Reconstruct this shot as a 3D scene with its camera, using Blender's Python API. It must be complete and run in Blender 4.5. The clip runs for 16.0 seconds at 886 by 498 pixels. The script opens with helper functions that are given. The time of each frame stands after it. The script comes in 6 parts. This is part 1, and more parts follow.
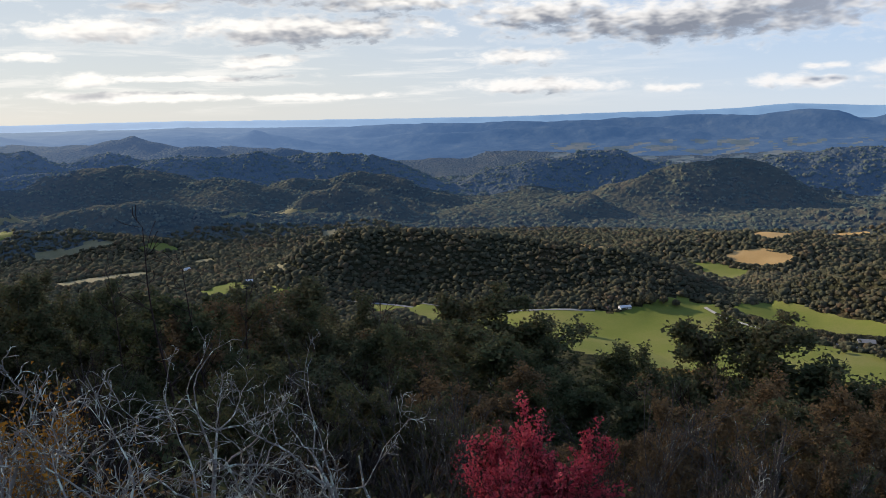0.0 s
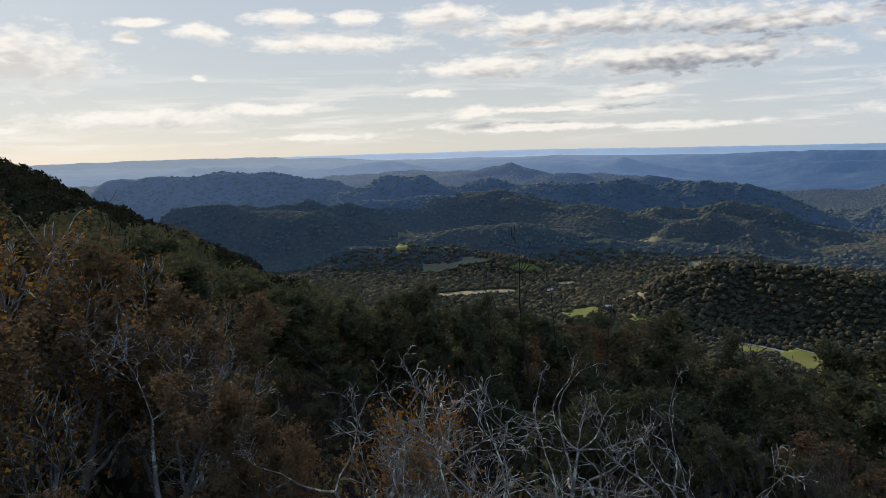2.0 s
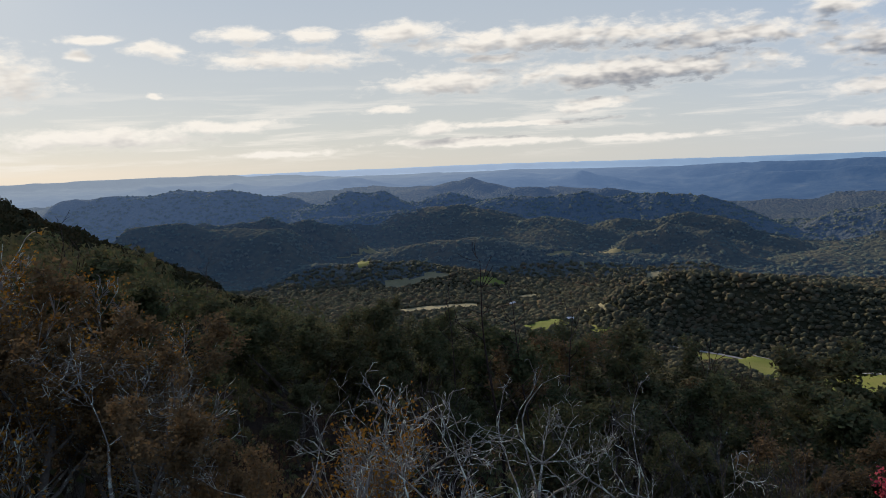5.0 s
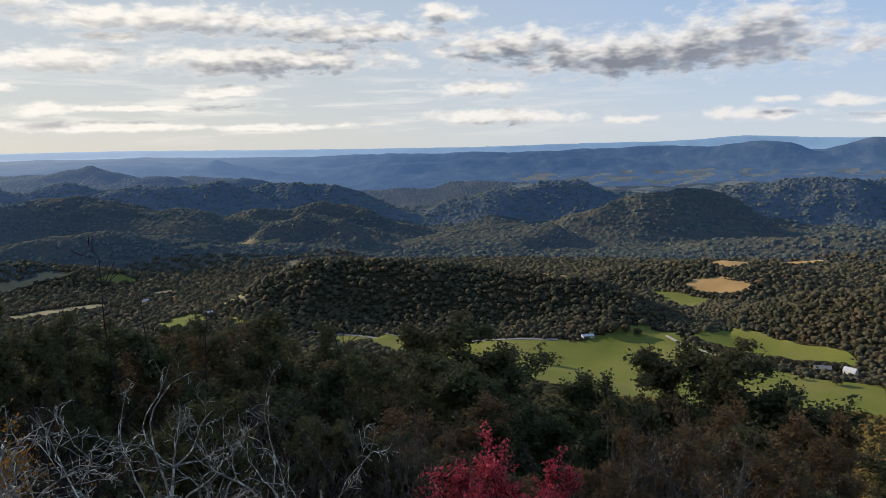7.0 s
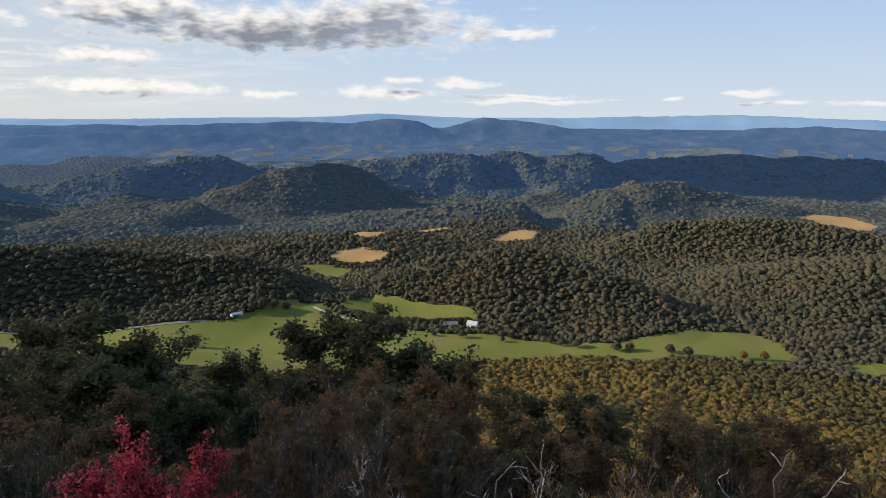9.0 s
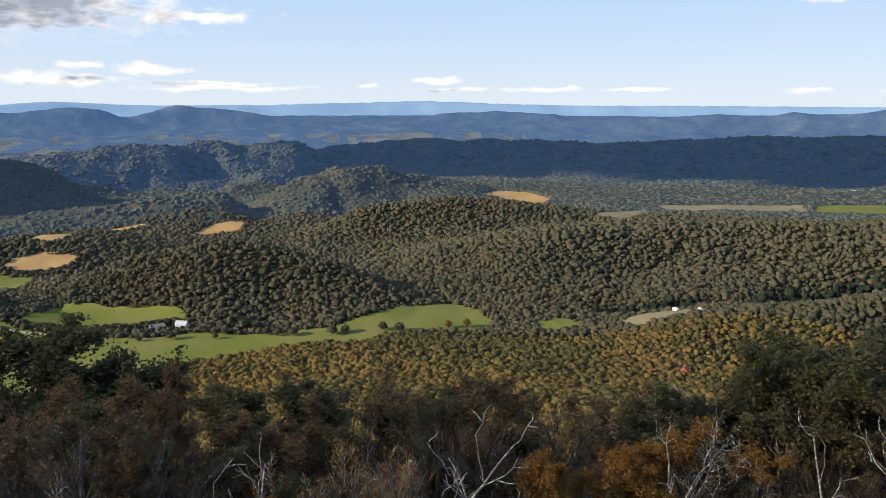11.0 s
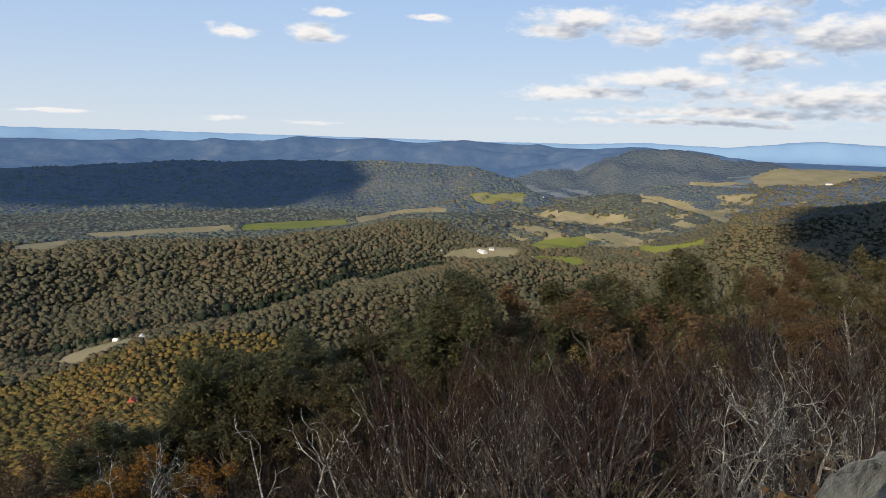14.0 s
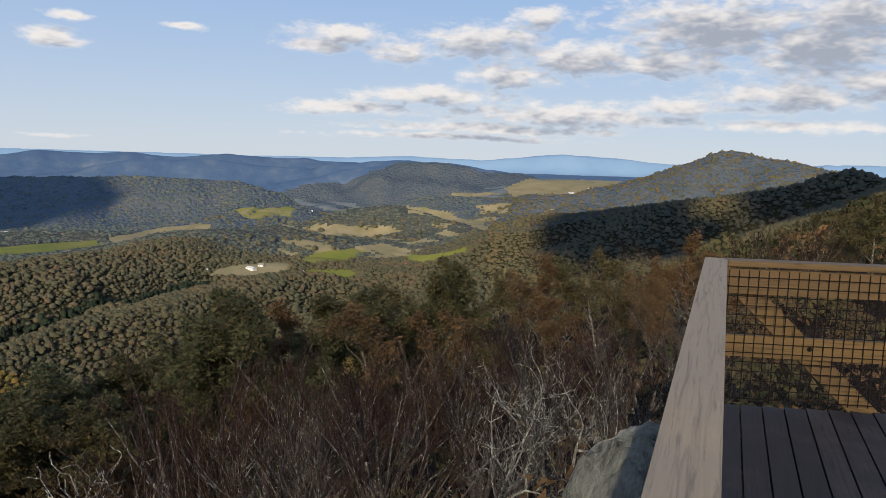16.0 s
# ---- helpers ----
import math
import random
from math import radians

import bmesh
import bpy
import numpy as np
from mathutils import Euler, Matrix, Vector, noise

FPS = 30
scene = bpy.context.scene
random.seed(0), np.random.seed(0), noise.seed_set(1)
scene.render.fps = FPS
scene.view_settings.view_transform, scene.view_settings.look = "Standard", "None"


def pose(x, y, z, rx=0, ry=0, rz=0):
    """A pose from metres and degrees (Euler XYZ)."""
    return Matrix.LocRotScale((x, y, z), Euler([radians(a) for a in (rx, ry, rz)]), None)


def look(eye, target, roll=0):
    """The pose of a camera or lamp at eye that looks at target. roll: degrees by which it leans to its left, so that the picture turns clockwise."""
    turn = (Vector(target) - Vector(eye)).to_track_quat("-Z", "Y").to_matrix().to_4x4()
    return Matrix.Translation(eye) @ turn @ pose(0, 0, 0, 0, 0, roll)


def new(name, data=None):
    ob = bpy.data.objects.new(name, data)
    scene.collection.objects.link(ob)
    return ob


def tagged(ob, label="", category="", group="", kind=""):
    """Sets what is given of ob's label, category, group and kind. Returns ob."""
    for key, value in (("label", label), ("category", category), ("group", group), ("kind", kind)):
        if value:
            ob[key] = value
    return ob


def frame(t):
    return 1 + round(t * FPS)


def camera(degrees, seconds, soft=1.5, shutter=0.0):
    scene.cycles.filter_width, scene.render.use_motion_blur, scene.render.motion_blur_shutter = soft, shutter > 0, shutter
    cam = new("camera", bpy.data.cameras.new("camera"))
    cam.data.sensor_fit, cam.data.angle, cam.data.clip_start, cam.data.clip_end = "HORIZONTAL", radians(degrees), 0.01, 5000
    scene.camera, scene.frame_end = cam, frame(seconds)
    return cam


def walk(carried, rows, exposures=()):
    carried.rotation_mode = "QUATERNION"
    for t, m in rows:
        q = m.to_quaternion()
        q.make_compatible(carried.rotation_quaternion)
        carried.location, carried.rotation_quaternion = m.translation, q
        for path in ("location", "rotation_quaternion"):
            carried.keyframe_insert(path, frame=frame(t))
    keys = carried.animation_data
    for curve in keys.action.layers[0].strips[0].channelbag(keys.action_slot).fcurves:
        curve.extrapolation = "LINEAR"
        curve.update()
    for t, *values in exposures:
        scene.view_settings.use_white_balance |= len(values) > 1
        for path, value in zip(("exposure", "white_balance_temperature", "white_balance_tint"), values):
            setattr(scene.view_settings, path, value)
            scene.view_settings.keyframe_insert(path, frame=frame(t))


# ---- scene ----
cam = camera(60.25, 16.0, soft=0.4)
EYE = 1.58
ROWS = [  # seconds, yaw, pitch, roll
    (0.0, 0.00, -10.44, 1.40),
    (0.5, 6.49, -9.40, 1.47),
    (1.0, 13.55, -8.62, 1.64),
    (1.5, 20.67, -8.15, 1.84),
    (2.0, 26.94, -7.67, 1.82),
    (2.5, 31.63, -7.04, 2.55),
    (3.0, 34.30, -6.67, 2.70),
    (5.5, 17.87, -6.80, 2.06),
    (6.0, 10.57, -7.15, 1.45),
    (6.5, 3.67, -7.75, 1.34),
    (7.0, -2.82, -8.26, 1.18),
    (7.5, -9.28, -9.04, 0.96),
    (8.0, -15.92, -9.65, 0.49),
    (8.5, -23.02, -10.00, -0.12),
    (11.0, -51.17, -11.14, -0.09),
    (11.5, -58.16, -10.93, -0.49),
    (12.0, -65.35, -10.30, -0.69),
    (12.5, -72.60, -9.64, -1.06),
    (13.0, -79.26, -9.18, -1.31),
    (13.5, -85.89, -8.94, -1.73),
    (14.0, -92.32, -8.62, -1.91),
    (14.5, -98.40, -8.07, -1.99),
    (15.0, -103.20, -7.58, -1.94),
    (15.5, -106.87, -7.17, -1.83),
    (16.0, -109.52, -7.07, -1.84),
]


def arm(yaw):
    """Where the outstretched arm holds the camera as the body turns."""
    a = radians(yaw if yaw > -90 else -90 + (yaw + 90) * 0.2)
    return -0.3 * math.sin(a), 0.3 * math.cos(a)


walk(cam, [(t, pose(*arm(yaw), EYE, 0, 0, yaw) @ pose(0, 0, 0, 90 + pitch, 0, 0) @ pose(0, 0, 0, 0, 0, -roll)) for t, yaw, pitch, roll in ROWS],
     [(0.0, 0.70, 6300, 10), (3.0, 0.42, 6450, 10), (5.5, 0.45, 6500, 10), (7.0, 0.55, 6450, 10), (8.5, 0.62, 6450, 10), (11.0, 0.90, 6450, 10), (12.5, 0.86, 6450, 10), (14.0, 0.68, 6450, 10), (16.0, 0.54, 6500, 11)])

# ---- sky, sun ----
SUN_AZ, SUN_EL = 57.0, 21.0   # degrees to the left of the y axis, and up


def toward(az, el=0.0):
    a, e = radians(az), radians(el)
    return Vector((-math.sin(a) * math.cos(e), math.cos(a) * math.cos(e), math.sin(e)))


class Tree:
    """Short hand for building node trees."""
    def __init__(self, tree):
        self.t = tree

    def node(self, kind, **inputs):
        n = self.t.nodes.new(kind)
        for key, value in inputs.items():
            self.put(n.inputs[key.replace("_", " ")], value)
        return n

    def put(self, slot, value):
        if isinstance(value, bpy.types.NodeSocket):
            self.t.links.new(value, slot)
        else:
            slot.default_value = value

    def math(self, op, a, b=0.0, c=0.0, clamp=False):
        n = self.t.nodes.new("ShaderNodeMath")
        n.operation, n.use_clamp = op, clamp
        for slot, value in zip(n.inputs, (a, b, c)):
            self.put(slot, value)
        return n.outputs[0]

    def mix(self, fac, a, b, blend="MIX"):
        n = self.t.nodes.new("ShaderNodeMix")
        n.data_type, n.blend_type = "RGBA", blend
        self.put(n.inputs[0], fac), self.put(n.inputs[6], a), self.put(n.inputs[7], b)
        return n.outputs[2]

    def noise(self, vector, scale, detail=4.0, rough=0.55, distort=0.0):
        n = self.node("ShaderNodeTexNoise", Scale=scale, Detail=detail, Roughness=rough, Distortion=distort)
        if vector is not None:
            self.put(n.inputs["Vector"], vector)
        return n.outputs["Fac"]

    def ramp(self, fac, lo, hi, smooth=True):
        n = self.t.nodes.new("ShaderNodeMapRange")
        n.interpolation_type = "SMOOTHSTEP" if smooth else "LINEAR"
        for slot, value in zip(n.inputs, (fac, lo, hi, 0.0, 1.0)):
            self.put(slot, value)
        return n.outputs[0]


# Clouds: azimuth, height angle, half width and half height in degrees, round the sky from the sun's side.
CLOUDS_SUNWARD = [(54.9, 6.3, 6.2, 2.44), (61.2, 8.9, 4.7, 1.27), (61.4, 10.9, 4.0, 0.78), (60.3, 5.3, 3.8, 0.63), (37.6, 9.3, 3.3, 0.68), (32.9, 9.3, 1.9, 0.68), (26.3, 9.3, 4.7, 0.93), (34.6, 7.6, 8.1, 0.88), (23.6, 5.5, 6.2, 0.98), (15.8, 8.5, 8.1, 0.98), (11.4, 5.5, 8.5, 1.17), (19.6, 7.2, 3.3, 0.44), (43.6, 8.4, 2.4, 0.73), (47.5, 8.9, 2.4, 0.39), (48.2, 7.9, 1.2, 0.44), (43.8, 5.3, 0.7, 0.29), (47.6, 2.4, 8.1, 0.98), (39.4, 3.1, 5.2, 0.63), (23.7, 2.4, 2.0, 0.54), (27.7, 3.9, 2.8, 0.34), (13.2, 3.4, 3.6, 0.49), (58.9, 1.9, 7.1, 0.39), (35.4, 0.9, 5.7, 0.34), (20.5, 1.2, 7.1, 0.39)]
CLOUDS_AHEAD = [(-19.0, 5.7, 16.5, 2.02), (-24.9, 6.7, 6.7, 2.24), (-7.9, 6.5, 7.5, 1.58), (9.3, 5.8, 12.5, 1.23), (22.5, 5.7, 5.5, 1.17), (14.9, 8.4, 14.9, 1.13), (-5.8, 3.6, 4.7, 0.78), (12.5, 3.7, 3.6, 0.44), (-3.2, 8.8, 2.9, 0.95), (-7.4, 1.5, 7.6, 0.73), (-16.4, 1.1, 2.4, 0.39), (-24.7, 1.2, 4.5, 0.49), (-30.2, 1.9, 2.8, 0.49), (24.1, 2.4, 2.6, 0.59), (17.5, 2.5, 9.5, 0.29), (22.9, 1.4, 7.1, 0.39), (9.9, 1.0, 8.1, 0.29), (-31.3, 5.2, 2.2, 0.39), (-25.8, 2.2, 1.2, 0.34), (3.6, 7.6, 8.5, 1.01)]
CLOUDS_CLEAR = [(-34.2, 5.5, 3.8, 0.49), (-29.9, 1.9, 1.8, 0.28), (-33.9, 1.0, 5.3, 0.24), (-50.5, 1.3, 2.5, 0.28), (-30.3, 2.0, 1.8, 0.32), (-26.6, 2.2, 1.0, 0.29), (-35.2, 0.7, 7.1, 0.24), (-45.8, 0.9, 0.8, 0.18), (-52.2, 0.7, 2.8, 0.21), (-58.4, 0.7, 2.8, 0.24), (-65.6, 0.6, 2.8, 0.18), (-76.2, 0.6, 2.1, 0.18), (-76.6, 6.6, 1.8, 0.54), (-82.7, 6.8, 2.0, 0.83), (-83.4, 8.3, 1.5, 0.39), (-100.0, 7.6, 3.6, 0.63), (-90.8, 8.2, 1.5, 0.29), (-76.0, 0.5, 2.0, 0.18), (-82.6, 0.5, 3.0, 0.18)]
CLOUDS_BANK = [(-101.5, 8.3, 4.5, 0.98), (-106.4, 7.3, 3.8, 0.98), (-111.8, 8.2, 6.2, 1.37), (-116.0, 9.8, 2.8, 1.07), (-102.4, 3.2, 6.2, 0.73), (-108.2, 4.2, 6.6, 0.98), (-113.9, 5.8, 4.3, 1.17), (-119.2, 7.1, 6.2, 1.56), (-128.3, 9.2, 9.0, 2.93), (-134.8, 7.7, 6.6, 2.93), (-136.9, 9.6, 5.2, 2.68), (-118.2, 3.1, 10.9, 1.07), (-112.8, 2.0, 11.4, 0.49), (-133.3, 4.6, 7.1, 1.37), (-126.1, 3.8, 3.8, 0.88), (-109.9, 1.3, 10.9, 0.34), (-133.5, 2.6, 7.1, 0.49), (-138.6, 5.3, 3.8, 1.46), (-125.1, 6.9, 5.2, 1.46)]


def build_sky():
    world = bpy.data.worlds.new("sky")
    scene.world = world
    world.use_nodes = True
    t = Tree(world.node_tree)
    world.node_tree.nodes.clear()
    sky = t.node("ShaderNodeTexSky")
    sky.sky_type, sky.sun_disc, sky.sun_elevation, sky.sun_rotation = "NISHITA", False, radians(SUN_EL), radians(-SUN_AZ)
    sky.altitude, sky.air_density, sky.dust_density, sky.ozone_density = 700.0, 1.0, 0.6, 2.5
    way = t.node("ShaderNodeTexCoord").outputs["Generated"]
    x, y, z = t.node("ShaderNodeSeparateXYZ", Vector=way).outputs
    az = t.math("MULTIPLY", t.math("ARCTAN2", t.math("MULTIPLY", x, -1.0), y), 57.29578)
    el = t.math("MULTIPLY", t.math("ARCSINE", z), 57.29578)
    spot = t.node("ShaderNodeCombineXYZ", X=az, Y=el, Z=0.0).outputs[0]

    def vector(op, a, b=None, c=None):
        n = t.t.nodes.new("ShaderNodeVectorMath")
        n.operation = op
        for slot, value in zip(n.inputs, (a, b, c)):
            if value is not None:
                t.put(slot, value)
        return n.outputs["Value"] if op in ("LENGTH", "DOT_PRODUCT") else n.outputs[0]

    def thickness(v, fine):
        """How deep inside a cloud a direction lies: over 0 inside."""
        tex = t.node("ShaderNodeTexNoise", Vector=vector("MULTIPLY", v, (0.30, 0.8, 1.0)), Scale=1.0, Detail=3.0)
        bent = vector("MULTIPLY_ADD", tex.outputs["Color"], (2.6, 0.7, 0.0), vector("SUBTRACT", v, (1.3, 0.35, 0.0)))
        least = None
        for a, e, w, h in CLOUDS_SUNWARD + CLOUDS_AHEAD + CLOUDS_CLEAR + CLOUDS_BANK:
            off = vector("LENGTH", vector("MULTIPLY_ADD", bent, (1 / w, 1 / h, 0.0), (-a / w, -e / h, 0.0)))
            least = off if least is None else t.math("MINIMUM", least, off)
        puff = t.noise(vector("MULTIPLY", v, (0.55, 1.3, 1.0)), 1.0, 8.0 if fine else 2.0, 0.6, 0.2)
        return t.math("ADD", t.math("SUBTRACT", 0.95, least), t.math("MULTIPLY", t.math("SUBTRACT", puff, 0.5), 2.0))

    here = thickness(spot, True)
    above = thickness(vector("ADD", spot, (0.25, 0.85, 0.0)), False)
    # beyond the clouds in view the sky stays half covered
    lift = t.math("ADD", t.math("MAXIMUM", z, 0.0), 0.06)
    flat = t.node("ShaderNodeCombineXYZ", X=t.math("DIVIDE", x, lift), Y=t.math("DIVIDE", y, lift), Z=0.0).outputs[0]
    high = t.math("MULTIPLY", t.ramp(t.noise(flat, 1.2, 6.0, 0.6), 0.52, 0.62), t.ramp(el, 13.0, 17.0))
    facing = t.math("MAXIMUM", vector("DOT_PRODUCT", way, toward(SUN_AZ, SUN_EL)), 0.0)
    sunny = t.ramp(facing, 0.05, 0.85)
    glare = t.math("POWER", facing, 160.0)
    # thin streaks of far cloud low over the sunward horizon
    streak = t.ramp(t.noise(vector("MULTIPLY", spot, (0.10, 1.1, 1.0)), 1.0, 6.0, 0.6, 0.3), 0.47, 0.66)
    streak = t.math("MULTIPLY", t.math("MULTIPLY", streak, t.ramp(el, 7.0, 2.5)), t.math("MULTIPLY", t.ramp(facing, 0.1, 0.6), 0.6))
    cover = t.math("MAXIMUM", t.math("MAXIMUM", t.ramp(here, -0.14, 0.7), t.math("MULTIPLY", high, 0.7)), streak)
    belly = t.math("ADD", t.ramp(above, -0.2, 0.95), t.math("MULTIPLY", t.ramp(here, 0.45, 1.5), 0.25))
    belly = t.math("MULTIPLY", belly, t.ramp(here, -0.05, 0.35))
    dark = t.math("MULTIPLY", belly, t.math("SUBTRACT", 1.0, t.math("MULTIPLY", t.ramp(facing, 0.55, 0.95), 0.62)), clamp=True)
    lit = t.mix(sunny, (9.2, 8.9, 8.6, 1), (10.8, 10.2, 9.3, 1))
    shade = t.mix(t.ramp(facing, 0.0, 0.3), (4.0, 4.4, 5.2, 1), (2.5, 2.7, 3.2, 1))
    cloud = t.mix(dark, lit, shade)
    climb = t.ramp(el, 0.0, 13.0, False)
    rim = t.mix(sunny, (6.5, 7.3, 8.2, 1), (7.2, 7.1, 6.7, 1))
    blue = t.mix(sunny, (3.4, 5.2, 8.2, 1), (5.4, 6.1, 6.9, 1))
    zenith = (2.2, 3.9, 7.4, 1)
    air = t.mix(t.math("POWER", climb, 0.8), rim, t.mix(t.ramp(el, 12.0, 40.0), blue, zenith))
    air = t.mix(0.12, air, sky.outputs[0])
    air = t.mix(glare, air, (13.0, 12.0, 10.0, 1))
    colour = t.mix(t.math("MULTIPLY", cover, t.ramp(el, -0.3, 0.9)), air, cloud)
    ground_side = t.ramp(el, -6.0, -1.0)
    colour = t.mix(ground_side, (0.9, 1.0, 0.9, 1), colour)
    back = t.node("ShaderNodeBackground", Color=colour, Strength=0.065)
    t.put(t.node("ShaderNodeOutputWorld").inputs["Surface"], back.outputs[0])


build_sky()
sun_lamp = bpy.data.lights.new("sun", "SUN")
sun_lamp.energy, sun_lamp.angle, sun_lamp.color = 5.0, radians(0.6), (1.0, 0.84, 0.62)
sun = new("sun", sun_lamp)
sun.matrix_world = look(toward(SUN_AZ, SUN_EL) * 100, (0, 0, 0))

# ---- the lie of the land ----
def value_noise(x, y, seed=0):
    """Smooth noise from 0 to 1 on arrays."""
    xi, yi = np.floor(x).astype(np.int64), np.floor(y).astype(np.int64)
    fx, fy = x - xi, y - yi
    fx, fy = fx * fx * (3 - 2 * fx), fy * fy * (3 - 2 * fy)

    def corner(i, j):
        n = (i * 374761393 + j * 668265263 + seed * 1274126177) & 0x7FFFFFFF
        n = ((n ^ (n >> 13)) * 1274126177) & 0x7FFFFFFF
        return ((n ^ (n >> 16)) & 0xFFFF) / 65535.0
    a, b, c, d = corner(xi, yi), corner(xi + 1, yi), corner(xi, yi + 1), corner(xi + 1, yi + 1)
    return (a * (1 - fx) + b * fx) * (1 - fy) + (c * (1 - fx) + d * fx) * fy


def fbm(x, y, octaves=4, seed=0):
    total, amp, norm = 0.0, 1.0, 0.0
    for k in range(octaves):
        total = total + amp * value_noise(x * 2 ** k + 17.3 * k, y * 2 ** k - 9.1 * k, seed + k)
        norm += amp
        amp *= 0.5
    return total / norm


# Crests: azimuth (degrees left of the y axis), distance, and the height angle at which each stands from the look-out; then its half width.
CRESTS = []


def crest(width, *points):
    CRESTS.append((width, points))


crest(128, (14.5, 1200, -12.0), (11.5, 1195, -10.4), (7.8, 1185, -8.9), (1.8, 1150, -9.1), (-5, 1115, -9.8), (-13, 1085, -10.7), (-16.6, 1065, -11.9), (-19.2, 1048, -13.4))
crest(112, (-20, 1085, -13.9), (-22.8, 1105, -12.7), (-28, 1085, -11.1), (-33.5, 1055, -10.3), (-37.2, 1040, -10.6), (-42.5, 1012, -12.4), (-46.4, 990, -14.0), (-49, 980, -15.0))
crest(230, (-49, 1110, -12.9), (-52.6, 1150, -11.2), (-60.6, 1210, -9.4), (-66.4, 1260, -8.8), (-77.5, 1350, -8.0), (-85.8, 1520, -7.3), (-92.4, 1800, -6.0), (-97, 1900, -5.7), (-100.6, 1850, -6.4))
crest(260, (-42.4, 2900, -3.75), (-45.2, 2950, -3.4), (-48, 2980, -3.15), (-51.5, 2970, -3.03), (-54.8, 2950, -3.05), (-62.7, 2900, -3.05), (-73, 2850, -2.6), (-81.5, 2800, -2.3), (-89.5, 2750, -2.25), (-94.4, 2700, -2.5), (-96.9, 2650, -3.25), (-98.5, 2600, -4.2))
crest(140, (-71.7, 860, -15.2), (-77.7, 900, -13.8), (-81.9, 950, -12.4), (-88, 1050, -11.2), (-94, 1150, -10.0), (-99, 1250, -9.4))
# the middle hills ahead and towards the sun, then the ridges down the valley
crest(170, (20.4, 2600, -3.12), (18.2, 2583, -2.94), (15.6, 2567, -2.97), (12.9, 2550, -3.15), (9.7, 2533, -3.3), (6.5, 2517, -3.45), (4.0, 2500, -3.73), (2.3, 2483, -4.07), (0.7, 2467, -4.83), (-0.4, 2450, -5.45))
crest(110, (12.2, 2250, -5.18), (10.2, 2230, -4.89), (7.4, 2210, -4.79), (4.9, 2190, -4.96), (2.4, 2170, -5.46), (0.3, 2150, -6.11))
crest(90, (10.3, 2060, -6.0), (7.4, 2040, -5.79), (4.9, 2020, -5.97), (2.4, 2000, -6.56))
crest(150, (28.1, 2350, -4.83), (24.7, 2300, -4.27), (21.3, 2250, -4.08), (18.4, 2200, -4.53), (15.0, 2150, -5.03), (11.6, 2100, -5.68), (8.3, 2050, -6.59))
crest(170, (0.5, 2450, -6.54), (-1.8, 2457, -5.42), (-4.5, 2464, -4.35), (-7.2, 2471, -3.84), (-10.0, 2479, -3.64), (-13.6, 2486, -3.59), (-16.1, 2493, -3.86), (-18.6, 2500, -4.25))
crest(150, (-6.2, 2000, -7.62), (-8.6, 2017, -6.97), (-11.9, 2033, -6.06), (-15.3, 2050, -5.1), (-17.4, 2067, -4.45), (-19.5, 2083, -4.17), (-22.0, 2100, -4.38), (-24.5, 2117, -4.92), (-25.8, 2133, -5.71), (-26.5, 2150, -6.76))
crest(110, (-1.7, 1950, -7.15), (-4.3, 1933, -6.74), (-7.1, 1917, -6.43), (-9.9, 1900, -6.34))
crest(100, (4.5, 1830, -7.96), (1.6, 1824, -7.64), (-2.0, 1818, -7.6), (-6.2, 1812, -7.87), (-9.4, 1806, -8.14), (-11.8, 1800, -8.63))
crest(190, (-23.3, 2450, -4.13), (-25.8, 2479, -3.65), (-29.1, 2507, -3.34), (-32.0, 2536, -3.19), (-35.3, 2564, -3.15), (-38.5, 2593, -3.1), (-40.8, 2621, -3.33), (-42.5, 2650, -3.65))
crest(95, (-19.4, 1800, -8.34), (-22.0, 1790, -7.75), (-25.4, 1780, -7.32), (-28.8, 1770, -7.03), (-32.1, 1760, -6.72), (-34.6, 1750, -6.91))
crest(180, (-36.7, 1750, -8.23), (-38.8, 1793, -6.93), (-40.9, 1836, -5.94), (-43.0, 1879, -5.39), (-45.5, 1921, -5.25), (-48.4, 1964, -5.6), (-51.4, 2007, -6.11), (-54.4, 2050, -6.43))
crest(150, (-45.0, 1560, -7.76), (-48.4, 1570, -7.37), (-51.8, 1580, -7.07), (-55.3, 1590, -7.26), (-58.6, 1600, -7.72))
crest(130, (-16.0, 1420, -9.48), (-19.4, 1447, -9.01), (-22.8, 1473, -8.77), (-26.3, 1500, -8.83))
crest(200, (49.7, 3000, -1.78), (47.2, 2979, -1.64), (45.2, 2957, -1.75), (42.8, 2936, -1.57), (40.3, 2914, -1.59), (38.1, 2893, -1.73), (36.3, 2871, -2.11), (34.6, 2850, -2.72))
crest(170, (35.6, 2750, -3.31), (33.6, 2733, -2.68), (32.0, 2717, -2.27), (30.4, 2700, -2.1), (28.6, 2683, -2.31), (26.7, 2667, -2.76), (25.5, 2650, -3.23))
crest(120, (25.9, 2800, -3.13), (24.2, 2783, -2.74), (23.0, 2767, -2.71), (21.3, 2750, -3.24))
crest(140, (34.5, 2450, -4.26), (32.1, 2410, -4.07), (28.8, 2370, -3.83), (25.5, 2330, -3.57), (22.2, 2290, -3.71), (19.7, 2250, -4.36))
crest(120, (41.2, 2150, -3.76), (37.5, 2117, -3.76), (34.5, 2083, -4.18), (31.8, 2050, -4.92))
crest(120, (46.1, 2000, -4.05), (43.0, 1967, -4.02), (39.4, 1933, -4.43), (36.1, 1900, -4.97))
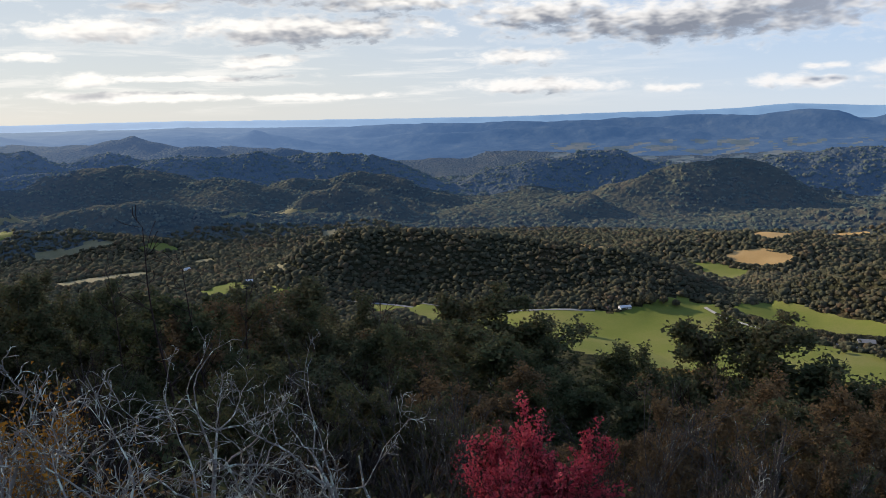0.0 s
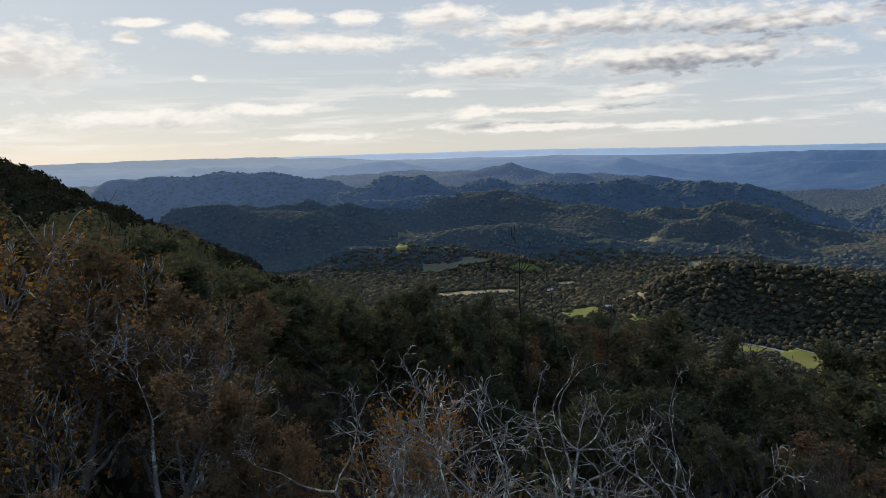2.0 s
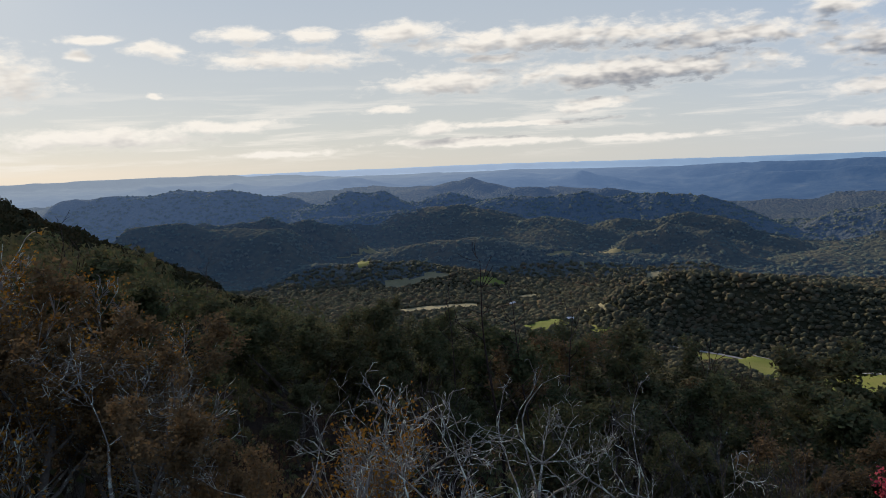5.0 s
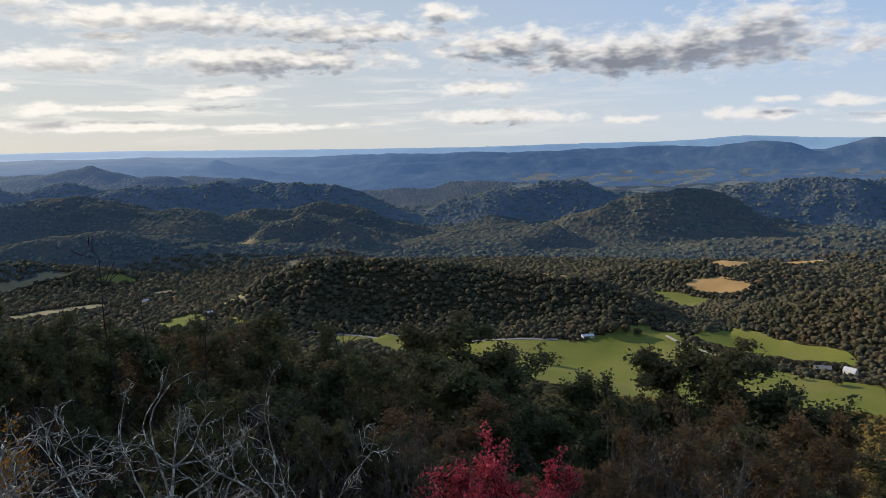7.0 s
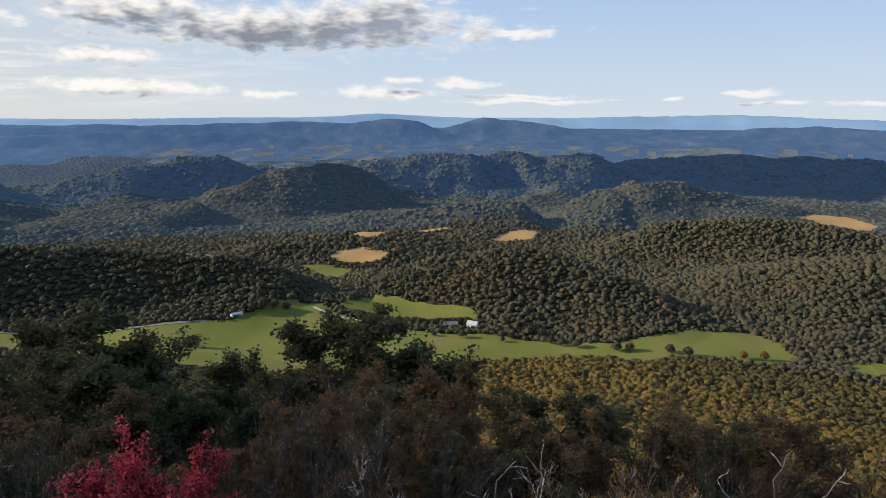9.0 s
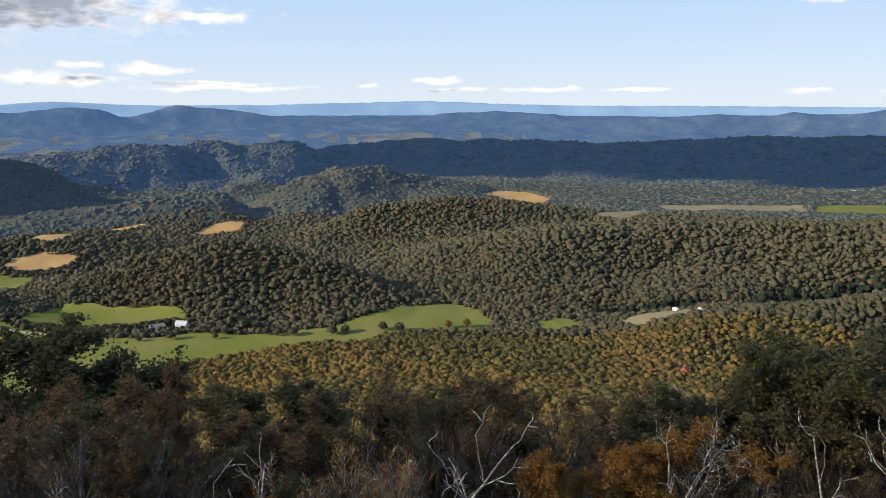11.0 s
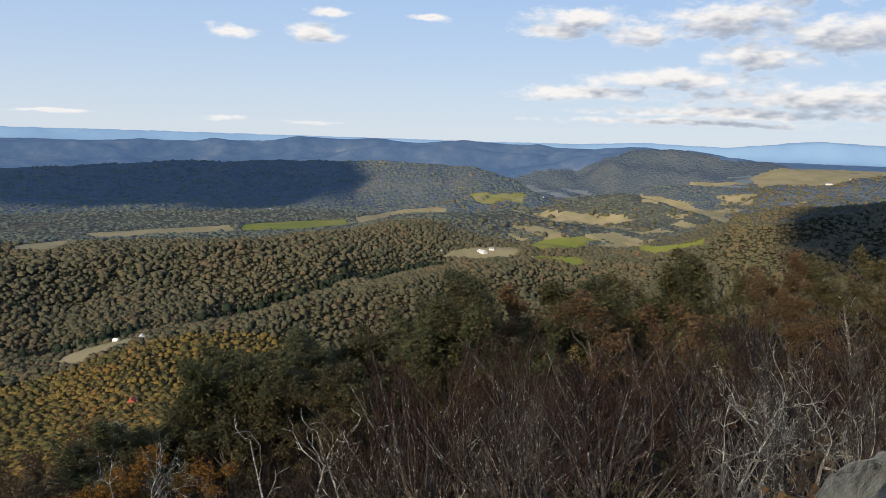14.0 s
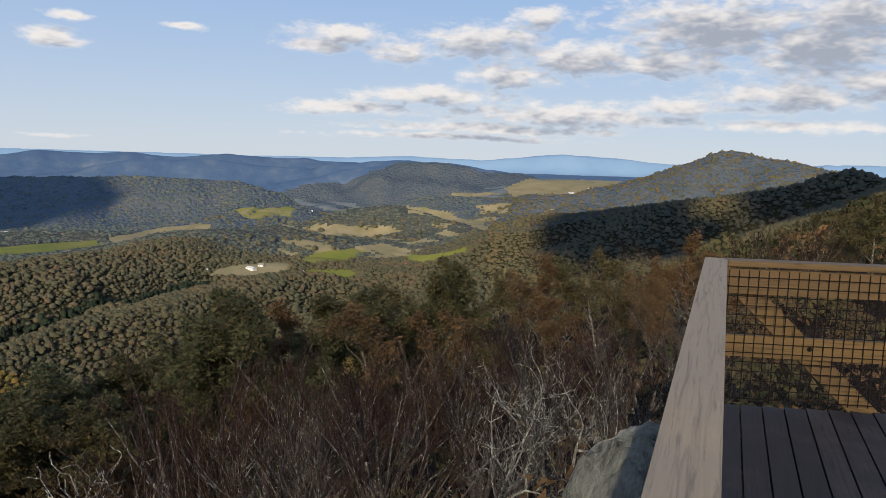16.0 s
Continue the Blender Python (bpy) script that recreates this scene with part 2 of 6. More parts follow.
crest(110, (29.0, 1850, -6.86), (25.7, 1825, -6.5), (21.4, 1800, -6.28), (17.2, 1775, -6.61), (12.9, 1750, -7.16), (8.7, 1725, -7.75), (5.4, 1700, -8.2))
crest(110, (34.7, 1720, -7.42), (31.5, 1695, -7.33), (28.2, 1670, -7.37), (24.9, 1645, -7.72), (21.5, 1620, -8.22))
crest(90, (10.4, 1900, -5.79), (7.0, 1875, -5.69), (3.8, 1850, -6.23))
crest(160, (25.5, 3500, -2.23), (23.6, 3488, -1.93), (21.7, 3475, -1.62), (19.8, 3462, -1.86), (18.1, 3450, -2.43))
crest(140, (19.8, 3400, -2.66), (18.3, 3383, -2.21), (16.6, 3367, -2.36), (14.9, 3350, -2.88))
crest(140, (15.8, 3250, -3.02), (14.1, 3233, -2.74), (12.0, 3217, -2.72), (9.5, 3200, -3.05))
crest(170, (15.3, 4000, -1.68), (13.4, 3975, -1.29), (11.5, 3950, -1.73))
crest(190, (35.1, 3900, -1.52), (32.3, 3900, -1.32), (30.3, 3900, -1.24), (28.3, 3900, -1.65))
crest(190, (44.5, 4000, -1.26), (41.7, 4000, -1.13), (38.8, 4000, -1.23), (35.8, 4000, -1.6))
crest(260, (-96.3, 3800, -2.93), (-99.2, 3786, -2.16), (-101.6, 3771, -1.6), (-103.7, 3757, -1.25), (-106.6, 3743, -0.95), (-109.6, 3729, -0.81), (-112.1, 3714, -1.03), (-114.2, 3700, -1.29))
crest(200, (-85.4, 4150, -1.38), (-89.0, 4138, -1.05), (-91.6, 4125, -1.06), (-94.7, 4112, -1.13), (-98.3, 4100, -1.36))
crest(200, (-100.8, 4150, -1.04), (-103.7, 4133, -0.87), (-107.0, 4117, -0.73), (-110.0, 4100, -0.88))
crest(160, (-100.0, 2350, -4.93), (-102.1, 2325, -4.35), (-105.0, 2300, -3.98), (-108.0, 2275, -4.19), (-110.5, 2250, -4.66))
crest(150, (-106.7, 2900, -3.39), (-110.1, 2867, -3.03), (-113.5, 2833, -3.08), (-116.4, 2800, -3.22))
crest(300, (-120.9, 2700, -1.96), (-123.3, 2706, -1.38), (-125.6, 2711, -0.56), (-127.3, 2717, 0.14), (-128.6, 2722, 0.66), (-129.8, 2728, 0.89), (-131.1, 2733, 0.81), (-133.0, 2739, 0.4), (-134.7, 2744, -0.11), (-136.5, 2750, -0.53))
crest(240, (-115.6, 1650, -4.77), (-118.9, 1627, -4.04), (-122.6, 1605, -3.29), (-126.5, 1582, -2.62), (-129.9, 1559, -2.22), (-132.1, 1536, -1.8), (-133.8, 1514, -1.22), (-135.5, 1491, -0.42), (-136.8, 1468, -0.04), (-138.1, 1445, -0.25), (-139.4, 1423, -0.71), (-141.7, 1400, -1.74))
# far blue country
crest(150, (16, 4400, -1.9), (9, 4400, -1.42), (5.4, 4400, -1.3), (-0.9, 4400, -1.22), (-8.5, 4400, -1.15), (-13, 4400, -0.98), (-17, 4400, -0.85), (-20, 4400, -0.95), (-22.4, 4380, -1.04), (-24.2, 4360, -0.86), (-25.8, 4350, -0.7), (-27.2, 4350, -0.82), (-28.7, 4350, -1.44))
crest(110, (-29, 4420, -1.4), (-30.6, 4420, -0.95), (-32, 4420, -0.64), (-34.4, 4420, -0.75), (-37.2, 4420, -1.18), (-39.9, 4420, -1.5))
crest(120, (4, 4150, -2.1), (-2, 4150, -1.8), (-8, 4150, -1.75), (-14, 4150, -1.7), (-18, 4150, -1.95))
crest(100, (-51, 4500, -1.2), (-55, 4500, -1.0), (-59, 4500, -1.25))
crest(110, (-58, 4300, -1.9), (-62, 4300, -1.55), (-66, 4300, -1.5), (-70, 4300, -1.9))
crest(200, (-66, 4450, -1.4), (-74, 4450, -1.1), (-79.4, 4450, -0.85), (-84.3, 4450, -0.62), (-90.9, 4450, -0.9), (-93.9, 4450, -0.64), (-101, 4450, -0.8), (-110, 4450, -1.2))
crest(90, (110, 4800, -0.4), (65, 4800, -0.4), (29.6, 4800, -0.41), (19.2, 4800, -0.43), (11.5, 4800, -0.57), (3.3, 4800, -0.65), (-5, 4800, -0.7), (-11.2, 4800, -0.59), (-19, 4800, -0.52), (-24.4, 4800, -0.22), (-29.9, 4800, -0.48))
crest(90, (-29.9, 4800, -0.48), (-38, 4800, -0.45), (-43.6, 4800, -0.3), (-49.8, 4800, -0.15), (-60, 4800, -0.47), (-71.7, 4800, -0.47), (-80.9, 4800, -0.5), (-95, 4800, -0.5), (-102, 4800, -0.45), (-107, 4800, -0.2))
crest(90, (-107, 4800, -0.2), (-112, 4800, -0.35), (-118, 4800, 0.28), (-122, 4800, 0.1), (-126, 4800, -0.2), (-132, 4800, -0.2), (-136, 4800, 0.1), (-145, 4800, 0.3), (-180, 4800, -0.3), (-250, 4800, -0.4))

# The mountain that the look-out stands on: its ridge line, azimuth, distance and height, and how its side falls away.
RIDGE = [(60, 1500, -120), (62, 700, -40), (61.5, 450, 13.5), (58, 300, -1), (54, 150, -12.5), (50, 60, -9), (0, 0, -2.5), (-140, 60, -4), (-141, 160, -7), (-141, 420, -14), (-140, 1000, -40), (-140, 1400, -20)]
FALL = [(0, 0), (8, 2.2), (20, 8.5), (60, 30), (120, 59), (250, 117), (450, 187), (650, 238), (850, 267), (1200, 272)]


# The stream gorge under the long wooded hill: azimuth and distance.
GORGE = [(-64, 985), (-67.8, 992), (-73.4, 1015), (-78.3, 1155), (-82.8, 1222), (-88.8, 1360), (-92, 1450)]


def plan(az, dist):
    return -math.sin(radians(az)) * dist, math.cos(radians(az)) * dist


def to_polyline(x, y, pts):
    """Distance to a crest in plan, and its height where it is nearest."""
    best, height = np.full(x.shape, 1e9), np.zeros(x.shape)
    for (ax, ay, az), (bx, by, bz) in zip(pts, pts[1:]):
        dx, dy = bx - ax, by - ay
        s = np.clip(((x - ax) * dx + (y - ay) * dy) / (dx * dx + dy * dy), 0, 1)
        d = np.hypot(x - ax - s * dx, y - ay - s * dy)
        closer = d < best
        best = np.where(closer, d, best)
        height = np.where(closer, az + s * (bz - az), height)
    return best, height


def valley(x, y):
    """The valley floor, which rises to the rim of the land far off."""
    d = np.hypot(x, y)
    az = np.degrees(np.arctan2(-x, y))
    ahead = np.interp(d, [0, 1250, 1700, 2600, 3300, 3700, 4200, 4700, 4990], [-270, -270, -268, -274, -262, -238, -178, -95, -90])
    sunward = np.interp(d, [0, 1250, 1900, 2500, 3000, 3500, 4000, 4500, 4990], [-270, -270, -262, -232, -192, -152, -116, -86, -75])
    side = np.clip((az - 4) / 14, 0, 1)
    rise = ahead + (sunward - ahead) * side
    shelf = np.clip((-az - 44) / 10, 0, 1) * np.clip((118 + az) / 14, 0, 1) * np.clip((d - 1250) / 300, 0, 1) * np.clip((3000 - d) / 800, 0, 1)
    right = np.clip((-az - 104) / 12, 0, 1) * np.clip((d - 1200) / 2300, 0, 1)
    return rise + 26 * shelf + 120 * right * np.clip((4600 - d) / 900, 0, 1)


def land(x, y):
    """Height of the ground, on arrays."""
    shape = np.shape(x)
    x, y = np.ravel(x).astype(float), np.ravel(y).astype(float)
    base = valley(x, y)
    d = np.hypot(x, y)
    near = np.clip((d - 500) / 500, 0, 1)
    wx = x + 90 * (fbm(x / 260, y / 260, 3, 5) - 0.5) * near
    wy = y + 90 * (fbm(x / 260, y / 260, 3, 9) - 0.5) * near
    gully = 1 - np.abs(2 * fbm(x / 300, y / 300, 3, 21) - 1) * 2.2
    fold = 1 + 0.55 * gully * near * np.clip((4200 - d) / 300, 0, 1)
    up = np.zeros(x.shape)
    for width, crest in CRESTS:
        pts = [(*plan(a, r), EYE + r * math.tan(radians(e)) - (6.0 if r > 1250 else 0.0)) for a, r, e in crest]
        reach = 3.2 * width
        xs, ys = [p[0] for p in pts], [p[1] for p in pts]
        at = np.nonzero((wx > min(xs) - reach) & (wx < max(xs) + reach) & (wy > min(ys) - reach) & (wy < max(ys) + reach))[0]
        if not len(at):
            continue
        off, top = to_polyline(wx[at], wy[at], pts)
        have = up[at]
        rise = np.maximum(top - base[at], 0) * np.exp(-(off * fold[at] / (0.80 * width)) ** 1.8)
        up[at] = np.where(rise > have, rise + have ** 4 / np.maximum(4 * rise ** 3 + 1e-6, 1e-6) * 0.15, have + rise ** 4 / np.maximum(4 * have ** 3, 1e-6) * 0.15)
    spurs = np.clip((np.degrees(np.arctan2(-x, y)) + 68) / 22, 0.2, 1) * (1 - np.abs(2 * fbm(x / 170, y / 170, 3, 25) - 1) * 2.4) * np.clip(up / 60, 0, 1) * np.clip((d - 1500) / 300, 0, 1) * np.clip((4300 - d) / 300, 0, 1)
    roll = (fbm(x / 260, y / 260, 3, 31) - 0.5) * 20 * np.clip((d - 1400) / 600, 0, 1) * np.clip((4300 - d) / 400, 0, 1) + 17 * spurs
    folds = (1 - np.abs(2 * fbm((x + 400) / 420, y / 420, 4, 35) - 1) * 2) * 17 * np.clip((d - 3300) / 400, 0, 1) * np.clip((4680 - d) / 250, 0, 1)
    off, _ = to_polyline(x, y, [(*plan(a, r), 0) for a, r in GORGE])
    hills = base + up + roll + folds - 15 * np.exp(-(off / 26) ** 2)
    off, top = to_polyline(x, y, [(*plan(a, r), h) for a, r, h in RIDGE])
    drop = np.interp(off, *zip(*FALL))
    mount = np.maximum(top - drop, -275) + 6 * (fbm(x / 90, y / 90, 3, 41) - 0.5) * np.clip((off - 20) / 80, 0, 1) - 30 * np.clip((off - 850) / 300, 0, 1)
    k = 9.0
    z = np.maximum(hills, mount) + k * np.log1p(np.exp(-np.abs(hills - mount) / k)) - k * math.log(2) * np.exp(-np.abs(hills - mount) / k)
    return z.reshape(shape)


# ---- materials ----
def material(name, build, rough=0.8, spec=0.2):
    m = bpy.data.materials.new(name)
    m.use_nodes = True
    t = Tree(m.node_tree)
    m.node_tree.nodes.clear()
    out = t.node("ShaderNodeOutputMaterial")
    shader = t.node("ShaderNodeBsdfPrincipled", Roughness=rough, Specular_IOR_Level=spec)
    result = build(t, shader)
    t.put(out.inputs["Surface"], result if result else shader.outputs[0])
    return m


def bump(t, shader, height, strength=0.5, reach=0.02):
    n = t.node("ShaderNodeBump", Height=height, Strength=strength, Distance=reach)
    t.put(shader.inputs["Normal"], n.outputs[0])


def where(t):
    return t.node("ShaderNodeNewGeometry").outputs["Position"]


def chance(t):
    return t.node("ShaderNodeNewGeometry").outputs["Random Per Island"]


def palette(t, fac, stops):
    n = t.t.nodes.new("ShaderNodeValToRGB")
    ramp = n.color_ramp
    while len(ramp.elements) < len(stops):
        ramp.elements.new(0.5)
    for e, (at, c) in zip(ramp.elements, stops):
        e.position, e.color = at, (*c, 1)
    t.put(n.inputs[0], fac)
    return n.outputs[0]


def woodland_floor(t, s):
    p = where(t)
    far = t.noise(p, 0.012, 4.0, 0.6)
    clump = t.node("ShaderNodeTexVoronoi", Vector=p, Scale=0.085)
    tone = t.math("ADD", t.math("MULTIPLY", far, 0.7), t.math("MULTIPLY", clump.outputs["Distance"], 0.3))
    # Tones kept low, so that the gaps between crowns hold painted shade.
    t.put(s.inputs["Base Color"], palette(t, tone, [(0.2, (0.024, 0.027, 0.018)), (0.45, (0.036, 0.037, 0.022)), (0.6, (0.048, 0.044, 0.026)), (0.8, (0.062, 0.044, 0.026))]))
    crowns = t.math("SUBTRACT", 1.0, clump.outputs["Distance"])
    bump(t, s, t.math("ADD", crowns, t.math("MULTIPLY", t.noise(p, 0.5, 3.0), 0.4)), 1.0, 9.0)


def leaf_litter(t, s):
    p = where(t)
    tone = t.math("ADD", t.math("MULTIPLY", t.noise(p, 0.6, 4.0, 0.6), 0.5), t.math("MULTIPLY", t.noise(p, 14.0, 3.0, 0.7), 0.5))
    # Darkened litter: shade under the scrub is put into its colour.
    t.put(s.inputs["Base Color"], palette(t, tone, [(0.3, (0.013, 0.010, 0.008)), (0.5, (0.028, 0.021, 0.016)), (0.7, (0.055, 0.038, 0.027))]))
    bump(t, s, tone, 0.8, 0.1)


def canopy(stops, relief, haze_glow=0.0):
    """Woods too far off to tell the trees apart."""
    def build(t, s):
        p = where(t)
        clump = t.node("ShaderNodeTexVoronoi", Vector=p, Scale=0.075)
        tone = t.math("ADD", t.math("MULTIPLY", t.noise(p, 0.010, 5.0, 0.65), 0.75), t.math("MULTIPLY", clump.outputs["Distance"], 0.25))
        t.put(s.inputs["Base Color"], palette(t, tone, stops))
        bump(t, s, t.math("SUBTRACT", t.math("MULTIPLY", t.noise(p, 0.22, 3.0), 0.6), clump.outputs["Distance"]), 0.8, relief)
        # Blue emission stands in for haze over these hills.
        if haze_glow:
            haze(t, s, p, (0.14, 0.34, 0.86, 1), haze_glow, 0.18)
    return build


def pasture(t, s):
    p = where(t)
    wide, fine = t.noise(p, 0.011, 4.0, 0.55), t.noise(p, 0.35, 4.0, 0.7)
    tone = t.math("ADD", t.math("MULTIPLY", wide, 0.75), t.math("MULTIPLY", fine, 0.25))
    t.put(s.inputs["Base Color"], palette(t, tone, [(0.3, (0.088, 0.112, 0.020)), (0.5, (0.122, 0.134, 0.030)), (0.62, (0.150, 0.145, 0.044)), (0.75, (0.165, 0.140, 0.06))]))
    bump(t, s, fine, 0.6, 0.5)


def stubble(t, s):
    p = where(t)
    wide, fine = t.noise(p, 0.02, 4.0, 0.6), t.noise(p, 0.5, 4.0, 0.7)
    tone = t.math("ADD", t.math("MULTIPLY", wide, 0.6), t.math("MULTIPLY", fine, 0.4))
    t.put(s.inputs["Base Color"], palette(t, tone, [(0.3, (0.25, 0.155, 0.062)), (0.5, (0.34, 0.215, 0.088)), (0.7, (0.39, 0.27, 0.125))]))
    bump(t, s, fine, 0.5, 0.4)


def rough_grazing(t, s):
    p = where(t)
    wide, fine = t.noise(p, 0.015, 4.0, 0.6), t.noise(p, 0.3, 4.0, 0.7)
    tone = t.math("ADD", t.math("MULTIPLY", wide, 0.7), t.math("MULTIPLY", fine, 0.3))
    t.put(s.inputs["Base Color"], palette(t, tone, [(0.3, (0.115, 0.112, 0.062)), (0.5, (0.175, 0.155, 0.090)), (0.7, (0.225, 0.19, 0.12))]))
    bump(t, s, fine, 0.5, 0.4)


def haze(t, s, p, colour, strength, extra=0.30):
    """Haze put in as emission on far hills, woods and ridges, warmer and stronger sunward."""
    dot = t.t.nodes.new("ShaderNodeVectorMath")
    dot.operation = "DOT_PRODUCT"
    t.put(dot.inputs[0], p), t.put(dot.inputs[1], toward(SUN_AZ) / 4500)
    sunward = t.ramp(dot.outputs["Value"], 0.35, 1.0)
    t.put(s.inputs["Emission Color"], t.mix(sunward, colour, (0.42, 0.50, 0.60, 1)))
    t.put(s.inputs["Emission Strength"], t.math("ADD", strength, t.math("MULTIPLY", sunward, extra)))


def distance_haze(t, s):
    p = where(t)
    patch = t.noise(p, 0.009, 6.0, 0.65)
    # Haze is painted into this blue base colour, then again as emission.
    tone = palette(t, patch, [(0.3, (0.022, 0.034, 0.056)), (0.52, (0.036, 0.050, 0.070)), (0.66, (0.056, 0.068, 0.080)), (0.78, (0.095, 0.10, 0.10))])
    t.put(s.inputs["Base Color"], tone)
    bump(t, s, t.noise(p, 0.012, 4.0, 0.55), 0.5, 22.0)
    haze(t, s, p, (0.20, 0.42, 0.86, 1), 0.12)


def hazed_land(colour):
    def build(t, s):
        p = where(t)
        # Washed-out tones and blue emission paint haze over far parcels.
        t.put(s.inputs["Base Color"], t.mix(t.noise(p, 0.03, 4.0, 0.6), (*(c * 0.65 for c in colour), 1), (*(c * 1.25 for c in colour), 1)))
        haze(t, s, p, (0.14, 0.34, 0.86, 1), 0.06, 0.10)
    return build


def rim_haze(t, s):
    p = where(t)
    # Pale blue carries the haze over the last ridges, in base and glow.
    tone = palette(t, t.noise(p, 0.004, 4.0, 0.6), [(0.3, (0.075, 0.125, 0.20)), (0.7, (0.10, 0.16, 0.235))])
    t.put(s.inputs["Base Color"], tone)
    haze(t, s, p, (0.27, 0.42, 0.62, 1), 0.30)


def foliage(stops, through_light=0.35, relief=0.0, air=0.0, sunward_haze=0.0):
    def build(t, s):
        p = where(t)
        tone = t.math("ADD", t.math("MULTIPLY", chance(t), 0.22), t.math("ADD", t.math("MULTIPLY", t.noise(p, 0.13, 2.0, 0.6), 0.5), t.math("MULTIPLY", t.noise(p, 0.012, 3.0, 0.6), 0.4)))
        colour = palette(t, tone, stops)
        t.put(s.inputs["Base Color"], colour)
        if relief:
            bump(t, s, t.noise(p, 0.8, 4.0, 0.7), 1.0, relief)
        # Leaves of far woods emit blue in place of haze.
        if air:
            haze(t, s, p, (0.14, 0.34, 0.86, 1), air, sunward_haze)
        if through_light:
            back = t.node("ShaderNodeBsdfTranslucent", Color=colour)
            return blend(t, through_light, s.outputs[0], back.outputs[0])
    return build


def blend(t, fac, a, b):
    n = t.t.nodes.new("ShaderNodeMixShader")
    t.put(n.inputs[0], fac), t.put(n.inputs[1], a), t.put(n.inputs[2], b)
    return n.outputs[0]


def bark(dark, light, lichen, amount):
    def build(t, s):
        p = t.node("ShaderNodeTexCoord").outputs["Object"]
        tone = t.noise(p, 9.0, 5.0, 0.65)
        base = palette(t, tone, [(0.3, dark), (0.65, light)])
        spots = t.ramp(t.noise(p, 10.0, 4.0, 0.65), 0.58 - amount, 0.64 - amount)
        t.put(s.inputs["Base Color"], t.mix(spots, base, (*lichen, 1)))
        bump(t, s, t.noise(p, 40.0, 3.0), 0.6, 0.01)
    return build


def sawn_timber(new_wood, grey_wood, grain_axis):
    def build(t, s):
        p = t.node("ShaderNodeTexCoord").outputs["Object"]
        m = t.node("ShaderNodeMapping", Vector=p, Scale=(2.4, 55.0, 55.0) if grain_axis == 0 else (55.0, 2.4, 55.0))
        grain = t.noise(m.outputs[0], 1.0, 6.0, 0.65, 0.8)
        ring = t.math("SINE", t.math("MULTIPLY", t.noise(m.outputs[0], 0.35, 2.0, 0.5, 0.4), 34.0))
        wear = t.noise(p, 3.0, 4.0, 0.6)
        each = t.node("ShaderNodeObjectInfo").outputs["Random"]
        fresh = t.mix(t.math("MULTIPLY", t.math("ADD", ring, 1.0), 0.22), (*new_wood, 1), tuple(c * 0.62 for c in new_wood) + (1,))
        tone = t.mix(t.ramp(t.math("ADD", wear, t.math("MULTIPLY", each, 0.25)), 0.35, 0.75), fresh, (*grey_wood, 1))
        worn = t.mix(t.ramp(grain, 0.48, 0.72), tone, tuple(c * 0.55 for c in grey_wood) + (1,))
        knots = t.node("ShaderNodeTexVoronoi", Vector=t.node("ShaderNodeMapping", Vector=p, Scale=(2.2, 7.0, 7.0)).outputs[0], Scale=1.0)
        spot = t.ramp(t.math("ADD", knots.outputs["Distance"], t.math("MULTIPLY", wear, 0.1)), 0.15, 0.08)
        t.put(s.inputs["Base Color"], t.mix(t.math("MULTIPLY", spot, 0.8), worn, tuple(c * 0.38 for c in new_wood) + (1,)))
        bump(t, s, grain, 0.45, 0.004)
    return build


def stone(t, s):
    p = t.node("ShaderNodeTexCoord").outputs["Object"]
    tone = palette(t, t.noise(p, 3.0, 8.0, 0.7), [(0.36, (0.07, 0.07, 0.062)), (0.46, (0.24, 0.245, 0.21)), (0.62, (0.46, 0.46, 0.40))])
    spots = t.ramp(t.noise(p, 11.0, 4.0, 0.65), 0.56, 0.64)
    t.put(s.inputs["Base Color"], t.mix(spots, tone, (0.33, 0.35, 0.29, 1)))
    bump(t, s, t.math("ADD", t.noise(p, 6.0, 8.0, 0.75), t.noise(p, 40.0, 3.0)), 1.0, 0.10)


def plain(colour, metal=0.0):
    def build(t, s):
        p = t.node("ShaderNodeTexCoord").outputs["Object"]
        t.put(s.inputs["Base Color"], t.mix(t.noise(p, 2.0, 5.0, 0.6), (*(c * 0.75 for c in colour), 1), (*(min(c * 1.2, 0.9) for c in colour), 1)))
        t.put(s.inputs["Metallic"], metal)
    return build


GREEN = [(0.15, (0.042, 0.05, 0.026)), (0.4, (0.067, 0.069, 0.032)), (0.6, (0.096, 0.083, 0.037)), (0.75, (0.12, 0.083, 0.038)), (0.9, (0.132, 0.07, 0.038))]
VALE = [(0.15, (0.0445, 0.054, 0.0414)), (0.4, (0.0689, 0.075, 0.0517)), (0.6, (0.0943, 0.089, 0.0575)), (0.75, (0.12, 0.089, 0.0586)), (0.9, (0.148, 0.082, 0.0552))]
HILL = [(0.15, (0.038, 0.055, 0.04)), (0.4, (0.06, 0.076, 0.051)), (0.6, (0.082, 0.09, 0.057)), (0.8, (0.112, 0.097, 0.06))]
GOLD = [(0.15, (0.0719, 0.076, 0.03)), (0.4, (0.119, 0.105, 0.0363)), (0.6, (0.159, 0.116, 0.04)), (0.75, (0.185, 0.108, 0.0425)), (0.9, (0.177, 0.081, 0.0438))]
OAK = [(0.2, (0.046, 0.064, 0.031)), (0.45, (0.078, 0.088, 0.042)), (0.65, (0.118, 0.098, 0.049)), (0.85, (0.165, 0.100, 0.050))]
# Oak leaves darkened: the ridge's shade is put into the colour.
SHADED_OAK = [(0.2, (0.018, 0.024, 0.014)), (0.5, (0.030, 0.032, 0.018)), (0.8, (0.050, 0.036, 0.020))]
